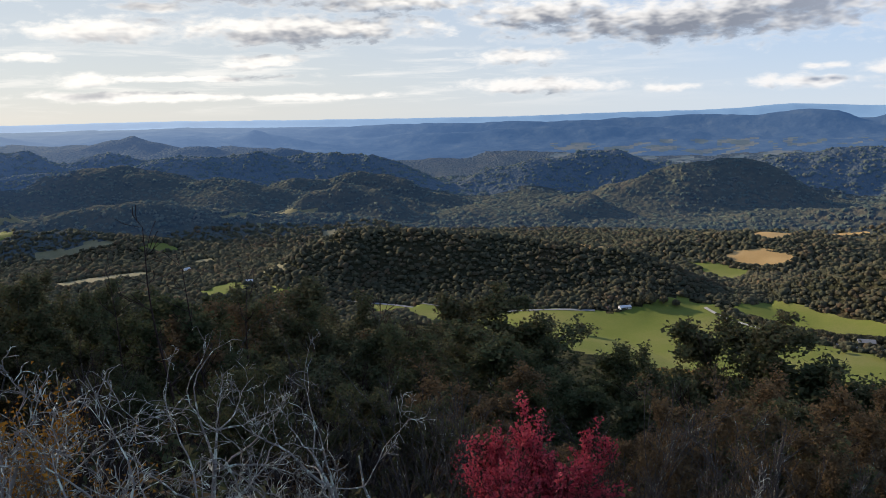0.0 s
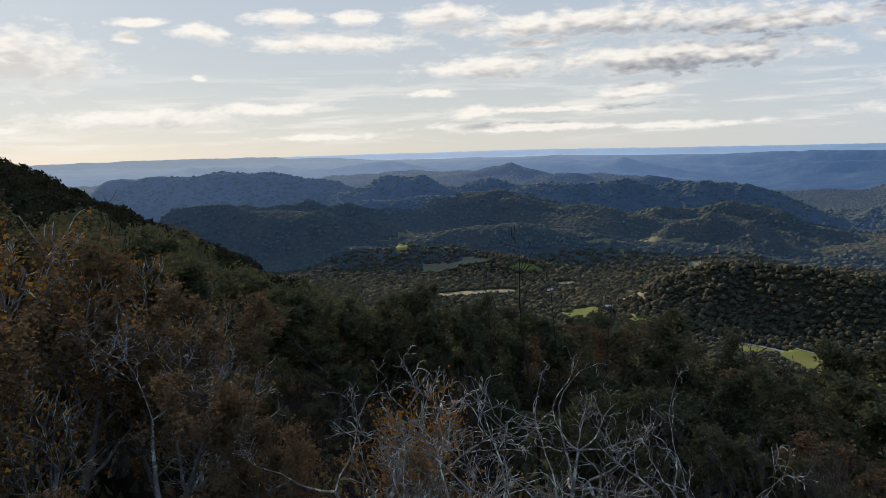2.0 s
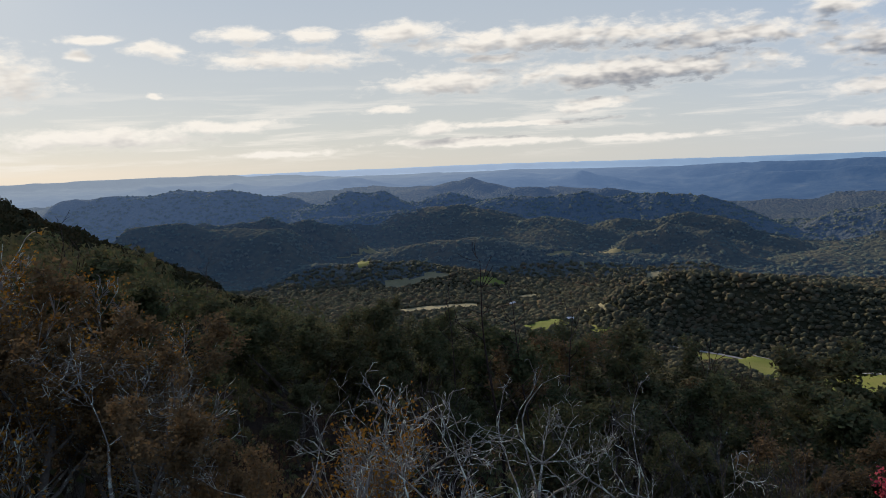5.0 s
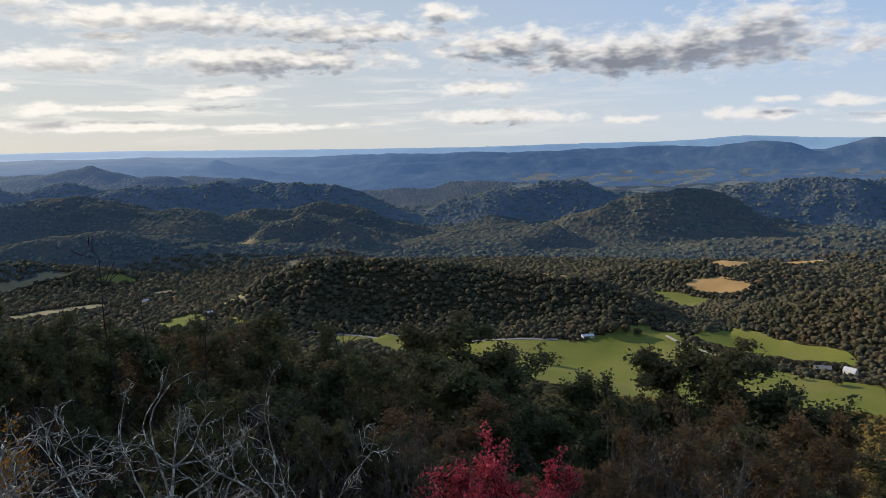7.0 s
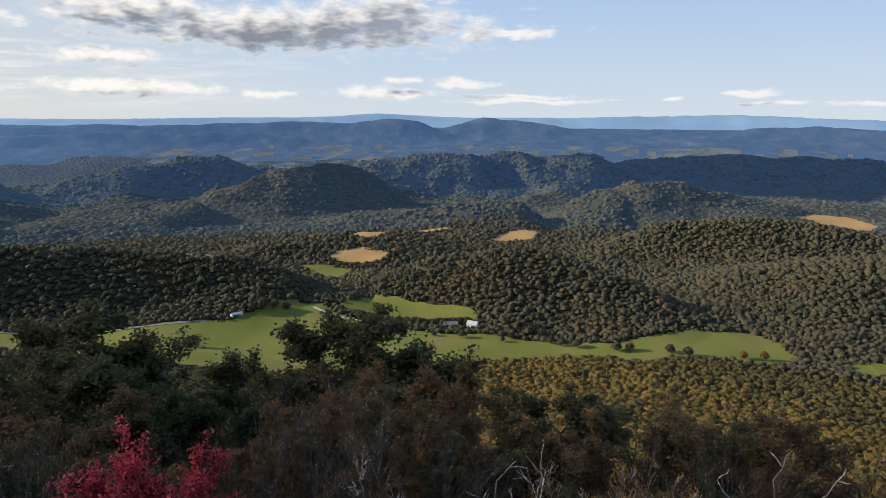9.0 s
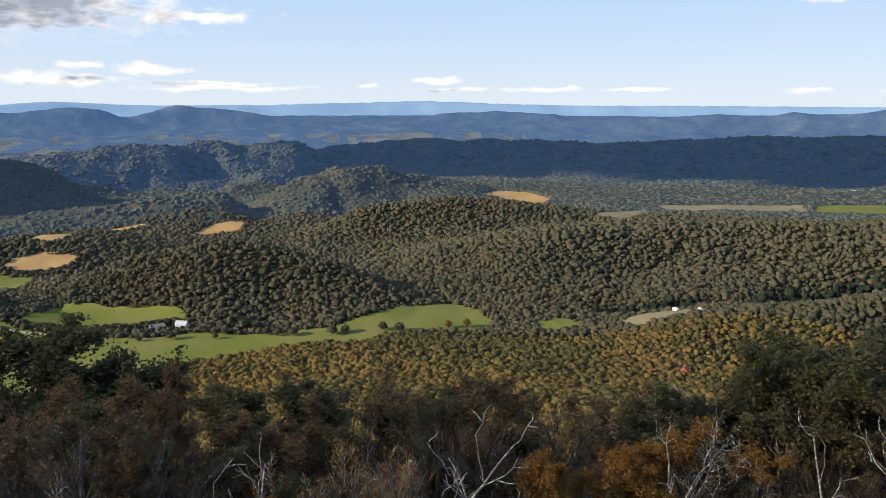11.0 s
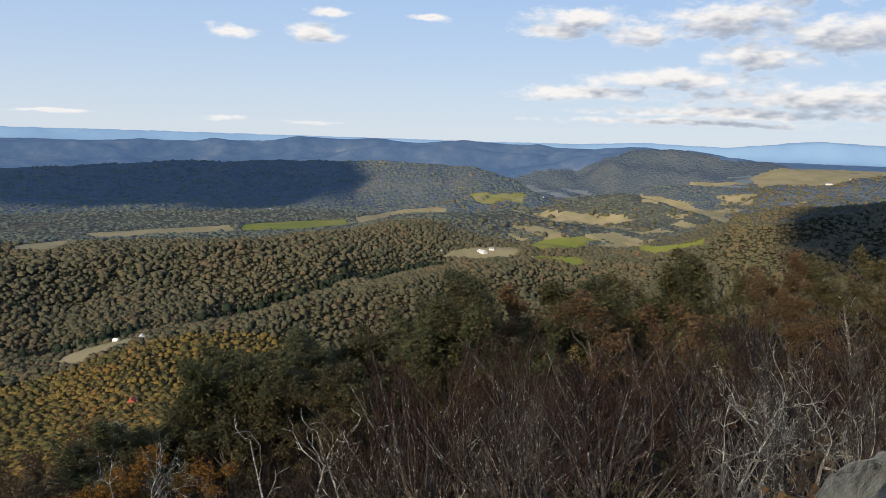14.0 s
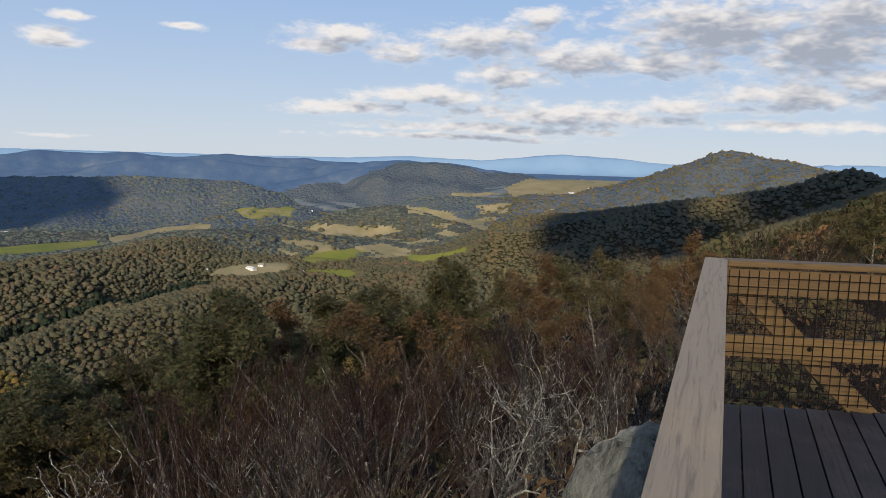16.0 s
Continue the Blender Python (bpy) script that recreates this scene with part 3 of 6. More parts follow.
RUST = [(0.2, (0.084, 0.066, 0.041)), (0.5, (0.13, 0.089, 0.047)), (0.75, (0.192, 0.112, 0.053))]
RUSSET = [(0.2, (0.11, 0.064, 0.018)), (0.5, (0.18, 0.094, 0.022)), (0.75, (0.25, 0.12, 0.028))]
AMBER = [(0.2, (0.16, 0.085, 0.018)), (0.5, (0.27, 0.125, 0.022)), (0.8, (0.40, 0.19, 0.03))]
CRIMSON = [(0.2, (0.26, 0.030, 0.045)), (0.5, (0.42, 0.050, 0.070)), (0.8, (0.56, 0.11, 0.12))]
M = {
    "floor": material("woodland_floor", woodland_floor, 0.95, 0.0),
    "litter": material("leaf_litter", leaf_litter, 0.95, 0.0),
    "pasture": material("pasture", pasture, 0.9, 0.1),
    "stubble": material("stubble", stubble, 0.9, 0.1),
    "grazing": material("rough_grazing", rough_grazing, 0.9, 0.1),
    "hill": material("hazed_hill_woods", canopy([(0.25, (0.034, 0.040, 0.030)), (0.5, (0.054, 0.056, 0.038)), (0.65, (0.076, 0.068, 0.043)), (0.8, (0.096, 0.072, 0.045))], 6.0, 0.022), 0.95, 0.0),
    "autumn_hill": material("autumn_hill_woods", canopy([(0.25, (0.046, 0.042, 0.026)), (0.5, (0.070, 0.060, 0.034)), (0.7, (0.095, 0.076, 0.042))], 9.0), 0.95, 0.05),
    "far_field": material("far_field", hazed_land((0.085, 0.10, 0.085)), 0.95, 0.0),
    "far_straw": material("far_straw", hazed_land((0.118, 0.122, 0.10)), 0.95, 0.0),
    "far_hill": material("hazed_far_hill_woods", canopy([(0.25, (0.034, 0.044, 0.044)), (0.5, (0.054, 0.062, 0.056)), (0.7, (0.074, 0.074, 0.060))], 9.0, 0.050), 0.95, 0.0),
    "far": material("distance_haze", distance_haze, 1.0, 0.0),
    "rim": material("rim_haze", rim_haze, 1.0, 0.0),
    "green": material("autumn_green_leaves", foliage(GREEN, 0.15, 1.8), 0.75, 0.01),
    "gold": material("gold_green_leaves", foliage(GOLD, 0.2, 1.8), 0.75, 0.01),
    "vale": material("valley_leaves", foliage(VALE, 0.12, 2.2), 0.8, 0.01),
    "hill_leaf": material("hazed_hill_leaves", foliage(HILL, 0.0, 2.2, 0.027, 0.09), 0.85, 0.0),
    "ridge_leaf": material("hazed_ridge_leaves", foliage(HILL, 0.0, 2.2, 0.036, 0.14), 0.85, 0.0),
    # Warmer, less hazed leaf colour for the sunlit mountain.
    "warm_leaf": material("sunlit_ridge_leaves", foliage(GREEN, 0.0, 2.2, 0.012), 0.85, 0.0),
    "gorge_shade": material("gorge_shade_leaves", foliage([(0.2, (0.010, 0.016, 0.012)), (0.8, (0.020, 0.028, 0.018))], 0.0), 0.9, 0.05),
    "oak": material("oak_leaves", foliage(OAK, 0.32), 0.8, 0.01),
    "shaded_oak": material("shade_toned_oak_leaves", foliage(SHADED_OAK, 0.05), 0.85, 0.0),
    "rust": material("rust_leaves", foliage(RUST, 0.32), 0.7, 0.01),
    "russet": material("russet_leaves", foliage(RUSSET, 0.15), 0.75, 0.01),
    "amber": material("amber_leaves", foliage(AMBER, 0.15), 0.8, 0.02),
    "crimson": material("crimson_leaves", foliage(CRIMSON, 0.4), 0.6, 0.2),
    "dead": material("lichened_dead_wood", bark((0.10, 0.088, 0.078), (0.25, 0.228, 0.205), (0.43, 0.46, 0.38), 0.05), 0.9, 0.1),
    "fan_twig": material("grey_brown_twigs", bark((0.026, 0.015, 0.012), (0.060, 0.037, 0.030), (0.12, 0.10, 0.085), -0.05), 0.9, 0.05),
    "stem": material("grey_lichened_stems", bark((0.055, 0.044, 0.038), (0.125, 0.105, 0.092), (0.26, 0.265, 0.22), 0.02), 0.9, 0.05),
    "pale_twig": material("pale_lichened_twigs", bark((0.036, 0.030, 0.027), (0.090, 0.078, 0.070), (0.22, 0.235, 0.19), 0.0), 0.9, 0.05),
    "bark": material("brown_bark", bark((0.05, 0.042, 0.036), (0.14, 0.12, 0.10), (0.30, 0.32, 0.27), 0.0), 0.9, 0.1),
    "twig": material("red_brown_twigs", bark((0.022, 0.014, 0.012), (0.050, 0.034, 0.029), (0.10, 0.09, 0.08), -0.05), 0.85, 0.1),
    "new_wood": material("new_yellow_timber", sawn_timber((0.15, 0.095, 0.036), (0.115, 0.074, 0.033), 0), 0.6, 0.3),
    "cap_wood": material("weathered_cap_timber", sawn_timber((0.37, 0.275, 0.17), (0.30, 0.23, 0.155), 0), 0.7, 0.3),
    "deck_wood": material("grey_deck_timber", sawn_timber((0.042, 0.034, 0.034), (0.019, 0.016, 0.018), 0), 0.75, 0.3),
    "wire": material("black_wire", plain((0.008, 0.007, 0.006)), 0.7, 0.1),
    "stone": material("lichened_stone", stone, 0.9, 0.2),
    "white": material("white_paint", plain((0.58, 0.57, 0.55)), 0.6, 0.3),
    "tin": material("pale_metal_roof", plain((0.46, 0.47, 0.49), 0.2), 0.4, 0.5),
    "brown": material("brown_boards", plain((0.14, 0.09, 0.06)), 0.8, 0.2),
    "red": material("red_boards", plain((0.30, 0.07, 0.045)), 0.8, 0.2),
    "gravel": material("pale_gravel", plain((0.36, 0.33, 0.29)), 0.9, 0.1),
    "asphalt": material("grey_road", plain((0.17, 0.17, 0.175)), 0.9, 0.2),
    "cloud": material("cloud_white", plain((0.85, 0.85, 0.85)), 1.0, 0.0),
    "water": material("pond_water", plain((0.05, 0.07, 0.09)), 0.06, 0.5),
}


# ---- mesh helpers ----
def mesh_from(name, verts, faces, sizes=None, smooth=False):
    """A mesh from arrays; faces all of one size, or of the sizes given."""
    me = bpy.data.meshes.new(name)
    verts, faces = np.asarray(verts, np.float32), np.asarray(faces, np.int32)
    count = len(faces)
    n = faces.shape[1]
    me.vertices.add(len(verts)), me.loops.add(count * n), me.polygons.add(count)
    me.vertices.foreach_set("co", verts.ravel())
    me.loops.foreach_set("vertex_index", faces.ravel())
    me.polygons.foreach_set("loop_start", np.arange(0, count * n, n, dtype=np.int32))
    me.polygons.foreach_set("use_smooth", np.full(count, smooth))
    me.update(calc_edges=True)
    return me


def thing(name, me, mat, parent=None, label="", category="", group="", kind=""):
    ob = new(name, me)
    for m in mat if isinstance(mat, (list, tuple)) else [mat]:
        if m.name not in me.materials:
            me.materials.append(m)
    if parent:
        ob.parent = parent
    return tagged(ob, label, category, group, kind)


def part(name, bm, mat, parent, label=""):
    me = bpy.data.meshes.new(name)
    bm.to_mesh(me)
    bm.free()
    return thing(name, me, mat, parent, label)


def box(bm, m, sx, sy, sz, bevel=0.0):
    """A box of that size, centred on the pose m."""
    made = bmesh.ops.create_cube(bm, size=1.0, matrix=m @ Matrix.Diagonal((sx, sy, sz, 1)))
    if bevel:
        edges = list({e for v in made["verts"] for e in v.link_edges})
        bmesh.ops.bevel(bm, geom=edges, offset=bevel, segments=2, affect="EDGES", profile=0.6)
    return bm

# ---- ground: one sheet out to the rim ----
def inside(x, y, poly):
    """Which points lie in a polygon."""
    hit = np.zeros(x.shape, bool)
    for (ax, ay), (bx, by) in zip(poly, poly[1:] + poly[:1]):
        cross = ((ay > y) != (by > y)) & (x < (bx - ax) * (y - ay) / (by - ay + 1e-9) + ax)
        hit ^= cross
    return hit


# Fields: what grows, and the corners as azimuth and distance
FIELD_PLANS = []


def field(kind, *corners):
    FIELD_PLANS.append((kind, [plan(a, r) for a, r in corners]))


field("pasture", (6, 1050), (4.6, 1052), (-5, 985), (-12.5, 966), (-16.8, 1012), (-19, 1016), (-20.2, 1010), (-21.1, 985), (-25, 938), (-28.1, 915), (-32.4, 908), (-37, 885), (-42.4, 890), (-48, 950), (-51.9, 975), (-54.2, 950), (-55.3, 905), (-53.5, 862), (-50, 872), (-47, 862), (-44.8, 836), (-40, 825), (-36.7, 820), (-30, 780), (-20, 760), (-7.4, 800), (2, 900))
field("pasture", (-21.3, 1006), (-23.7, 1050), (-27.5, 1015), (-31.5, 976), (-31.6, 945), (-26.8, 950), (-23.5, 970))
field("stubble", (-0.4, 1172), (-1.6, 1198), (-3, 1202), (-4.3, 1170), (-2.6, 1128))
field("stubble", (-8.5, 1145), (-9.5, 1165), (-11, 1170), (-13.6, 1135), (-11.8, 1090))
field("pasture", (-58.2, 905), (-60.5, 930), (-61.8, 900), (-59.6, 875))
field("grazing", (-64.6, 905), (-66.5, 945), (-68.6, 935), (-71, 920), (-70.6, 880), (-66, 870))
field("stubble", (-20.3, 1343), (-21.3, 1370), (-23.1, 1379), (-25.2, 1358), (-25, 1328), (-23.3, 1313), (-21.6, 1325))
field("stubble", (-22.4, 1436), (-23.7, 1581), (-25.2, 1581), (-25.2, 1478), (-23.7, 1430))
field("stubble", (-26.3, 1688), (-28, 1694), (-29.7, 1685), (-29.5, 1676), (-27.1, 1673))
field("stubble", (-32.4, 1547), (-33.5, 1634), (-34.9, 1655), (-36.3, 1652), (-36.2, 1592), (-34.3, 1562))
field("pasture", (-18.1, 1319), (-20.3, 1316), (-22.4, 1289), (-21.8, 1226), (-20.9, 1198), (-19.4, 1262))
field("stubble", (-53.5, 1898), (-55.2, 2027), (-57.8, 2009), (-59.3, 1928), (-58.9, 1832), (-56.5, 1634), (-55.3, 1901))
field("grazing", (-62.4, 1578), (-63.2, 1679), (-65.7, 1736), (-66.3, 1679), (-64.9, 1578))
field("grazing", (-66.4, 1844), (-71.5, 1940), (-76.6, 1976), (-77.1, 1823), (-72.4, 1790), (-68.1, 1733))
field("pasture", (-77.1, 1967), (-81.7, 2114), (-85, 2147), (-85.4, 1964), (-81.7, 1820), (-77.5, 1823))
field("grazing", (-85.4, 2144), (-87.8, 2402), (-91.6, 2441), (-92.6, 2381), (-89, 1945), (-85.8, 1997))
field("grazing", (-92.3, 1493), (-93.7, 1541), (-97.4, 1601), (-98.5, 1550), (-96.7, 1505), (-93.4, 1487))
field("pasture", (-98.8, 1682), (-100.8, 1727), (-102.7, 1766), (-104, 1742), (-100.8, 1602), (-99.1, 1604))
field("grazing", (-98.9, 2282), (-102.8, 2231), (-103.8, 2207), (-102.8, 2186), (-100.6, 2213))
field("grazing", (-94.2, 2477), (-97, 2558), (-98.1, 2561), (-97.8, 2477), (-95, 2423))
field("grazing", (-98.8, 1937), (-101.7, 2216), (-105.5, 2180), (-106.8, 2162), (-104.2, 2141), (-100.9, 2183))
field("grazing", (-105.9, 2929), (-107.6, 2795), (-110.1, 2711), (-112.7, 2525), (-113.1, 2171), (-110.1, 2207), (-106.7, 2234))
field("pasture", (-93.9, 2519), (-96.3, 2531), (-98.4, 2606), (-98.4, 2477), (-95.5, 2411))
field("pasture", (-105.5, 1759), (-108.5, 1658), (-111.5, 1625), (-111.3, 1562), (-107.7, 1631), (-106, 1721))
field("pasture", (-99.2, 1532), (-102.6, 1550), (-103, 1499), (-99.6, 1424))
field("grazing", (-113.8, 3440), (-116.7, 3680), (-120.8, 3990), (-122.8, 3990), (-121.7, 2958), (-118.5, 2958), (-115.6, 2958))
field("grazing", (-108.8, 3395), (-112.6, 3375), (-114.3, 3305), (-111.3, 3315))
field("pasture", (22, 1559), (20.3, 1580), (19.4, 1565), (20.9, 1535))
field("grazing", (14.3, 1282), (12.2, 1190), (11.8, 1157), (13.5, 1208))
field("pasture", (18, 1190), (15.2, 1196), (14.8, 1160), (17.4, 1151))
field("pasture", (13.1, 1136), (11.4, 1103), (11.8, 1091), (12.9, 1109))
field("grazing", (32.7, 1973), (30.6, 1991), (30.3, 1982), (31.9, 1967))
field("pasture", (30.8, 1884), (29.7, 1844), (29.6, 1673), (30.5, 1679))
field("grazing", (16.3, 1733), (12.9, 1772), (12.7, 1736), (15.9, 1718))


def farmed(x, y):
    """Open parcels of uneven size far down the valley and out on the plain: 1 for grass, 2 for straw, 0 for woods."""
    d, az = np.hypot(x, y), np.degrees(np.arctan2(-x, y))
    bx, by = x + 60 * (fbm(x / 140, y / 140, 2, 82) - 0.5), y + 60 * (fbm(x / 140, y / 140, 2, 84) - 0.5)

    def parcels(long, wide, turn, seed):
        c, q = math.cos(turn), math.sin(turn)
        return value_noise(np.floor((bx * c + by * q) / long) + 0.01, np.floor((by * c - bx * q) / wide) + 0.01, seed)
    lot = 0.6 * parcels(150, 46, 0.6, 81) + 0.4 * parcels(90, 70, 0.5, 85)
    lot = lot + 0.5 * (fbm(x / 300, y / 300, 2, 86) - 0.5)
    plain_land = (d > 3150) & (d < 4080) & (az < -8) & (az > -58)
    down = (az < -96) & (az > -122) & (d > 1700) & (d < 3900)
    basin = (az > 8) & (az < 36) & (d > 1350) & (d < 2100)
    grass = (plain_land & (lot > 0.52)) | (down & (lot > 0.56)) | (basin & (lot > 0.80))
    return np.where(grass, np.where(lot > np.where(plain_land, 0.66, 0.74), 2, 1), 0) * (lie(x, y) < valley(x, y) + np.where(d > 3000, 16, 30))


def great_pasture(x, y):
    """The long valley pasture, which is part of the ground sheet."""
    wx, wy = x + 14 * (fbm(x / 45, y / 45, 2, 61) - 0.5), y + 14 * (fbm(x / 45, y / 45, 2, 67) - 0.5)
    return inside(wx, wy, FIELD_PLANS[0][1]).astype(np.int32)


def field_of(x, y):
    """Index of the field material at each point: 0 for woodland."""
    order = {"pasture": 1, "stubble": 2, "grazing": 3}
    found = np.zeros(x.shape, np.int32)
    wx, wy = x + 14 * (fbm(x / 45, y / 45, 2, 61) - 0.5), y + 14 * (fbm(x / 45, y / 45, 2, 67) - 0.5)
    for kind, corners in FIELD_PLANS:
        found[inside(wx, wy, corners)] = order[kind]
    return found


GROUND = {}


def lie(x, y):
    """Height of the ground read off the finished sheet: quicker than land()."""
    d, a = np.hypot(x, y), np.degrees(np.arctan2(-x, y))
    i = np.clip(np.searchsorted(GROUND["r"], d) - 1, 0, len(GROUND["r"]) - 2)
    j = np.clip(((a + 150) / 0.3).astype(int), 0, 738)
    f = np.clip((d - GROUND["r"][i]) / (GROUND["r"][i + 1] - GROUND["r"][i]), 0, 1)
    g = np.clip((a + 150) / 0.3 - j, 0, 1)
    z = GROUND["z"]
    return (z[i, j] * (1 - g) + z[i, j + 1] * g) * (1 - f) + (z[i + 1, j] * (1 - g) + z[i + 1, j + 1] * g) * f


def build_ground():
    az = np.concatenate([np.arange(-150, 72, 0.3), np.arange(72, 210, 6.0)])
    r = np.concatenate([np.arange(0.4, 30, 3.0), np.arange(30, 200, 12.0), np.arange(200, 760, 22.0), np.arange(760, 1500, 7.0), np.arange(1500, 2900, 9.0),
                        np.arange(2900, 3600, 14.0), np.arange(3600, 4720, 22.0), np.arange(4720, 4900, 30.0)])
    a, d = np.meshgrid(np.radians(az), r)
    x, y = -np.sin(a) * d, np.cos(a) * d
    z = land(x, y)
    GROUND.update(az=az, r=r, z=z)
    wooded = np.clip((d - 1600) / 200, 0, 1) * (field_of(x, y) == 0)
    z = z + wooded * (6 + 5 * (fbm(x / 26, y / 26, 3, 71) - 0.5))
    rows, cols = x.shape
    i = np.arange(rows * cols).reshape(rows, cols)
    j = np.roll(i, -1, axis=1)
    quads = np.stack([i[:-1], j[:-1], j[1:], i[1:]], -1).reshape(-1, 4)
    me = mesh_from("ground", np.stack([x, y, z], -1).reshape(-1, 3), quads, smooth=True)
    for key in ("floor", "pasture", "stubble", "grazing", "far", "rim", "hill", "far_hill", "autumn_hill", "far_field", "litter", "far_straw"):
        me.materials.append(M[key])
    cx, cy = x.ravel()[quads].mean(1), y.ravel()[quads].mean(1)
    cd = np.hypot(cx, cy)
    slot = great_pasture(cx, cy)
    edge = 300 * (fbm(cx / 200, cy / 200, 3, 79) - 0.5)
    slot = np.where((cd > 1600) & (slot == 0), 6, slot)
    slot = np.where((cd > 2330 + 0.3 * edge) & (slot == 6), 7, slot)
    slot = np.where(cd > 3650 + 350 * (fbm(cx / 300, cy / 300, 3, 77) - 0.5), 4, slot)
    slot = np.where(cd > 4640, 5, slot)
    slot = np.where(cd < 130 + 40 * (fbm(cx / 30, cy / 30, 2, 97) - 0.5), 10, slot)
    caz = np.degrees(np.arctan2(-cx, cy))
    slot = np.where((slot == 6) & (caz + 10 * (fbm(cx / 150, cy / 150, 3, 87) - 0.5) < -115) & (cd > 1800), 8, slot)
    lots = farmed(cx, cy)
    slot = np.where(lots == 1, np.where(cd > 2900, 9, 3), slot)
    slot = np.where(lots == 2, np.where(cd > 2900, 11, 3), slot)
    me.polygons.foreach_set("material_index", slot.astype(np.int32))
    tagged(new("ground", me), "wooded mountain country with valley pastures and far ridges painted haze-blue", "ground", kind="structure")


build_ground()


def build_fields():
    """The smaller fields, each a sheet that lies on the ground within its own edge."""
    labels = {"pasture": "green pasture field in the wooded valley", "stubble": "tan stubble field among the woods", "grazing": "dull straw-coloured grazing field in the valley"}
    for k, (kind, corners) in enumerate(FIELD_PLANS[1:]):
        n = len(corners)
        edge = []
        for i in range(n):
            p0, p1, p2, p3 = (Vector(corners[(i + j) % n]) for j in (-1, 0, 1, 2))
            for s in np.arange(0, 1, 0.1):
                edge.append(0.5 * (2 * p1 + (p2 - p0) * s + (2 * p0 - 5 * p1 + 4 * p2 - p3) * s * s + (3 * p1 - p0 - 3 * p2 + p3) * s ** 3))
        edge = np.array(edge)
        middle = edge.mean(0)
        rings = np.linspace(0, 1, 14)
        pts = middle + (edge - middle)[None] * rings[:, None, None]
        x, y = pts[..., 0], pts[..., 1]
        rough = rings[:, None] ** 3
        x, y = x + rough * 9 * (fbm(x / 16, y / 16, 2, 63) - 0.5), y + rough * 9 * (fbm(x / 16, y / 16, 2, 65) - 0.5)
        z = land(x, y) + 1.2
        m = len(edge)
        i = np.arange(14 * m).reshape(14, m)
        j = np.roll(i, -1, axis=1)
        quads = np.stack([i[:-1], j[:-1], j[1:], i[1:]], -1).reshape(-1, 4)
        me = mesh_from("field", np.stack([x, y, z], -1).reshape(-1, 3), quads, smooth=True)
        thing("field", me, M[kind], None, labels[kind], "field", kind="structure")


build_fields()


# ---- woods ----
# The skyline of the near trees: azimuth and height angle.
SKYLINE = [(68, -1), (64, -1), (58, -1.5), (54, -4), (50, -6), (46, -8.5), (42, -9.4), (36, -9.2), (30.7, -10.4), (27.3, -9.8), (23.8, -10.6), (21, -12.4), (15.4, -11.8), (11.4, -13.2), (8.1, -13.9), (3.8, -16.4), (0.3, -15.3), (-2.8, -14.9),
           (-6.2, -16.4), (-9.3, -18), (-12.7, -18.6), (-17.6, -17), (-20.3, -15.7), (-25.3, -16.9), (-29.9, -18), (-34.3, -22.7), (-42.9, -24.2), (-47.4, -22), (-56.4, -21.2), (-64.1, -19.3), (-70.5, -20.2),
           (-76, -17), (-82.3, -15.2), (-85.6, -16.4), (-89, -14.5), (-94.9, -11.6), (-99.2, -10.2), (-103.4, -10), (-107.7, -10.1), (-111.7, -8.2), (-117.5, -6.8), (-123, -5.8), (-130.4, -3.8), (-139.4, -1.6), (-146, -1)]


SUMMIT_LINE = [(68, 1.4), (63.8, 1.7), (61.6, 2.15), (59.2, 1.85), (56.8, 1.1), (53.9, -0.3), (51.8, -1.8), (49.1, -3.4), (45.9, -5.1), (42, -7), (40, -9)]


def canopy_line(az):
    """No tree on the slope stands above this height angle."""
    pts = sorted(SUMMIT_LINE)
    return np.where(az > 40, np.interp(az, [p[0] for p in pts], [p[1] for p in pts]), skyline(az))


def skyline(az):
    pts = sorted(SKYLINE)
    return np.interp(az, [p[0] for p in pts], [p[1] for p in pts])


def leaf_cloud(rng, count, size, squash=0.9):
    """Loose leaf triangles over a lumpy dome; unit radius."""
    u = rng.normal(size=(count, 3))
    u /= np.linalg.norm(u, axis=1)[:, None]
    u[:, 2] = np.abs(u[:, 2]) * 1.15 - 0.35
    lump = 0.78 + 0.3 * rng.random(count)
    c = u * lump[:, None] * (1, 1, squash)
    t1 = rng.normal(size=(count, 3))
    t1 -= (t1 * u).sum(1)[:, None] * u * 0.75
    t1 /= np.linalg.norm(t1, axis=1)[:, None]
    t2 = np.cross(u + 0.5 * rng.normal(size=(count, 3)), t1)
    t2 /= np.linalg.norm(t2, axis=1)[:, None]
    s = size * (0.6 + 0.8 * rng.random(count))[:, None]
    verts = np.stack([c - t1 * s - t2 * s * 0.6, c + t1 * s - t2 * s * 0.6, c + t2 * s], 1).reshape(-1, 3)
    return verts, np.arange(count * 3).reshape(-1, 3)


def lump_ball(rng, level, jitter):
    bm = bmesh.new()
    bmesh.ops.create_icosphere(bm, subdivisions=level, radius=1.0)
    v = np.array([p.co for p in bm.verts])
    f = np.array([[p.index for p in q.verts] for q in bm.faces])
    bm.free()
    return v * (1 - jitter / 2 + jitter * rng.random(len(v)))[:, None] * (1, 1, 0.9), f


def scatter(rng, near, far, az0, az1, step):
    """A jittered grid of places in a sector of the plan."""
    g = np.arange(-far, far, step)
    x, y = np.meshgrid(g, g)
    x, y = (x + step * 0.9 * (rng.random(x.shape) - 0.5)).ravel(), (y + step * 0.9 * (rng.random(y.shape) - 0.5)).ravel()
    d, a = np.hypot(x, y), np.degrees(np.arctan2(-x, y))
    keep = (d > near) & (d < far) & (a > az0) & (a < az1)
    return x[keep], y[keep]


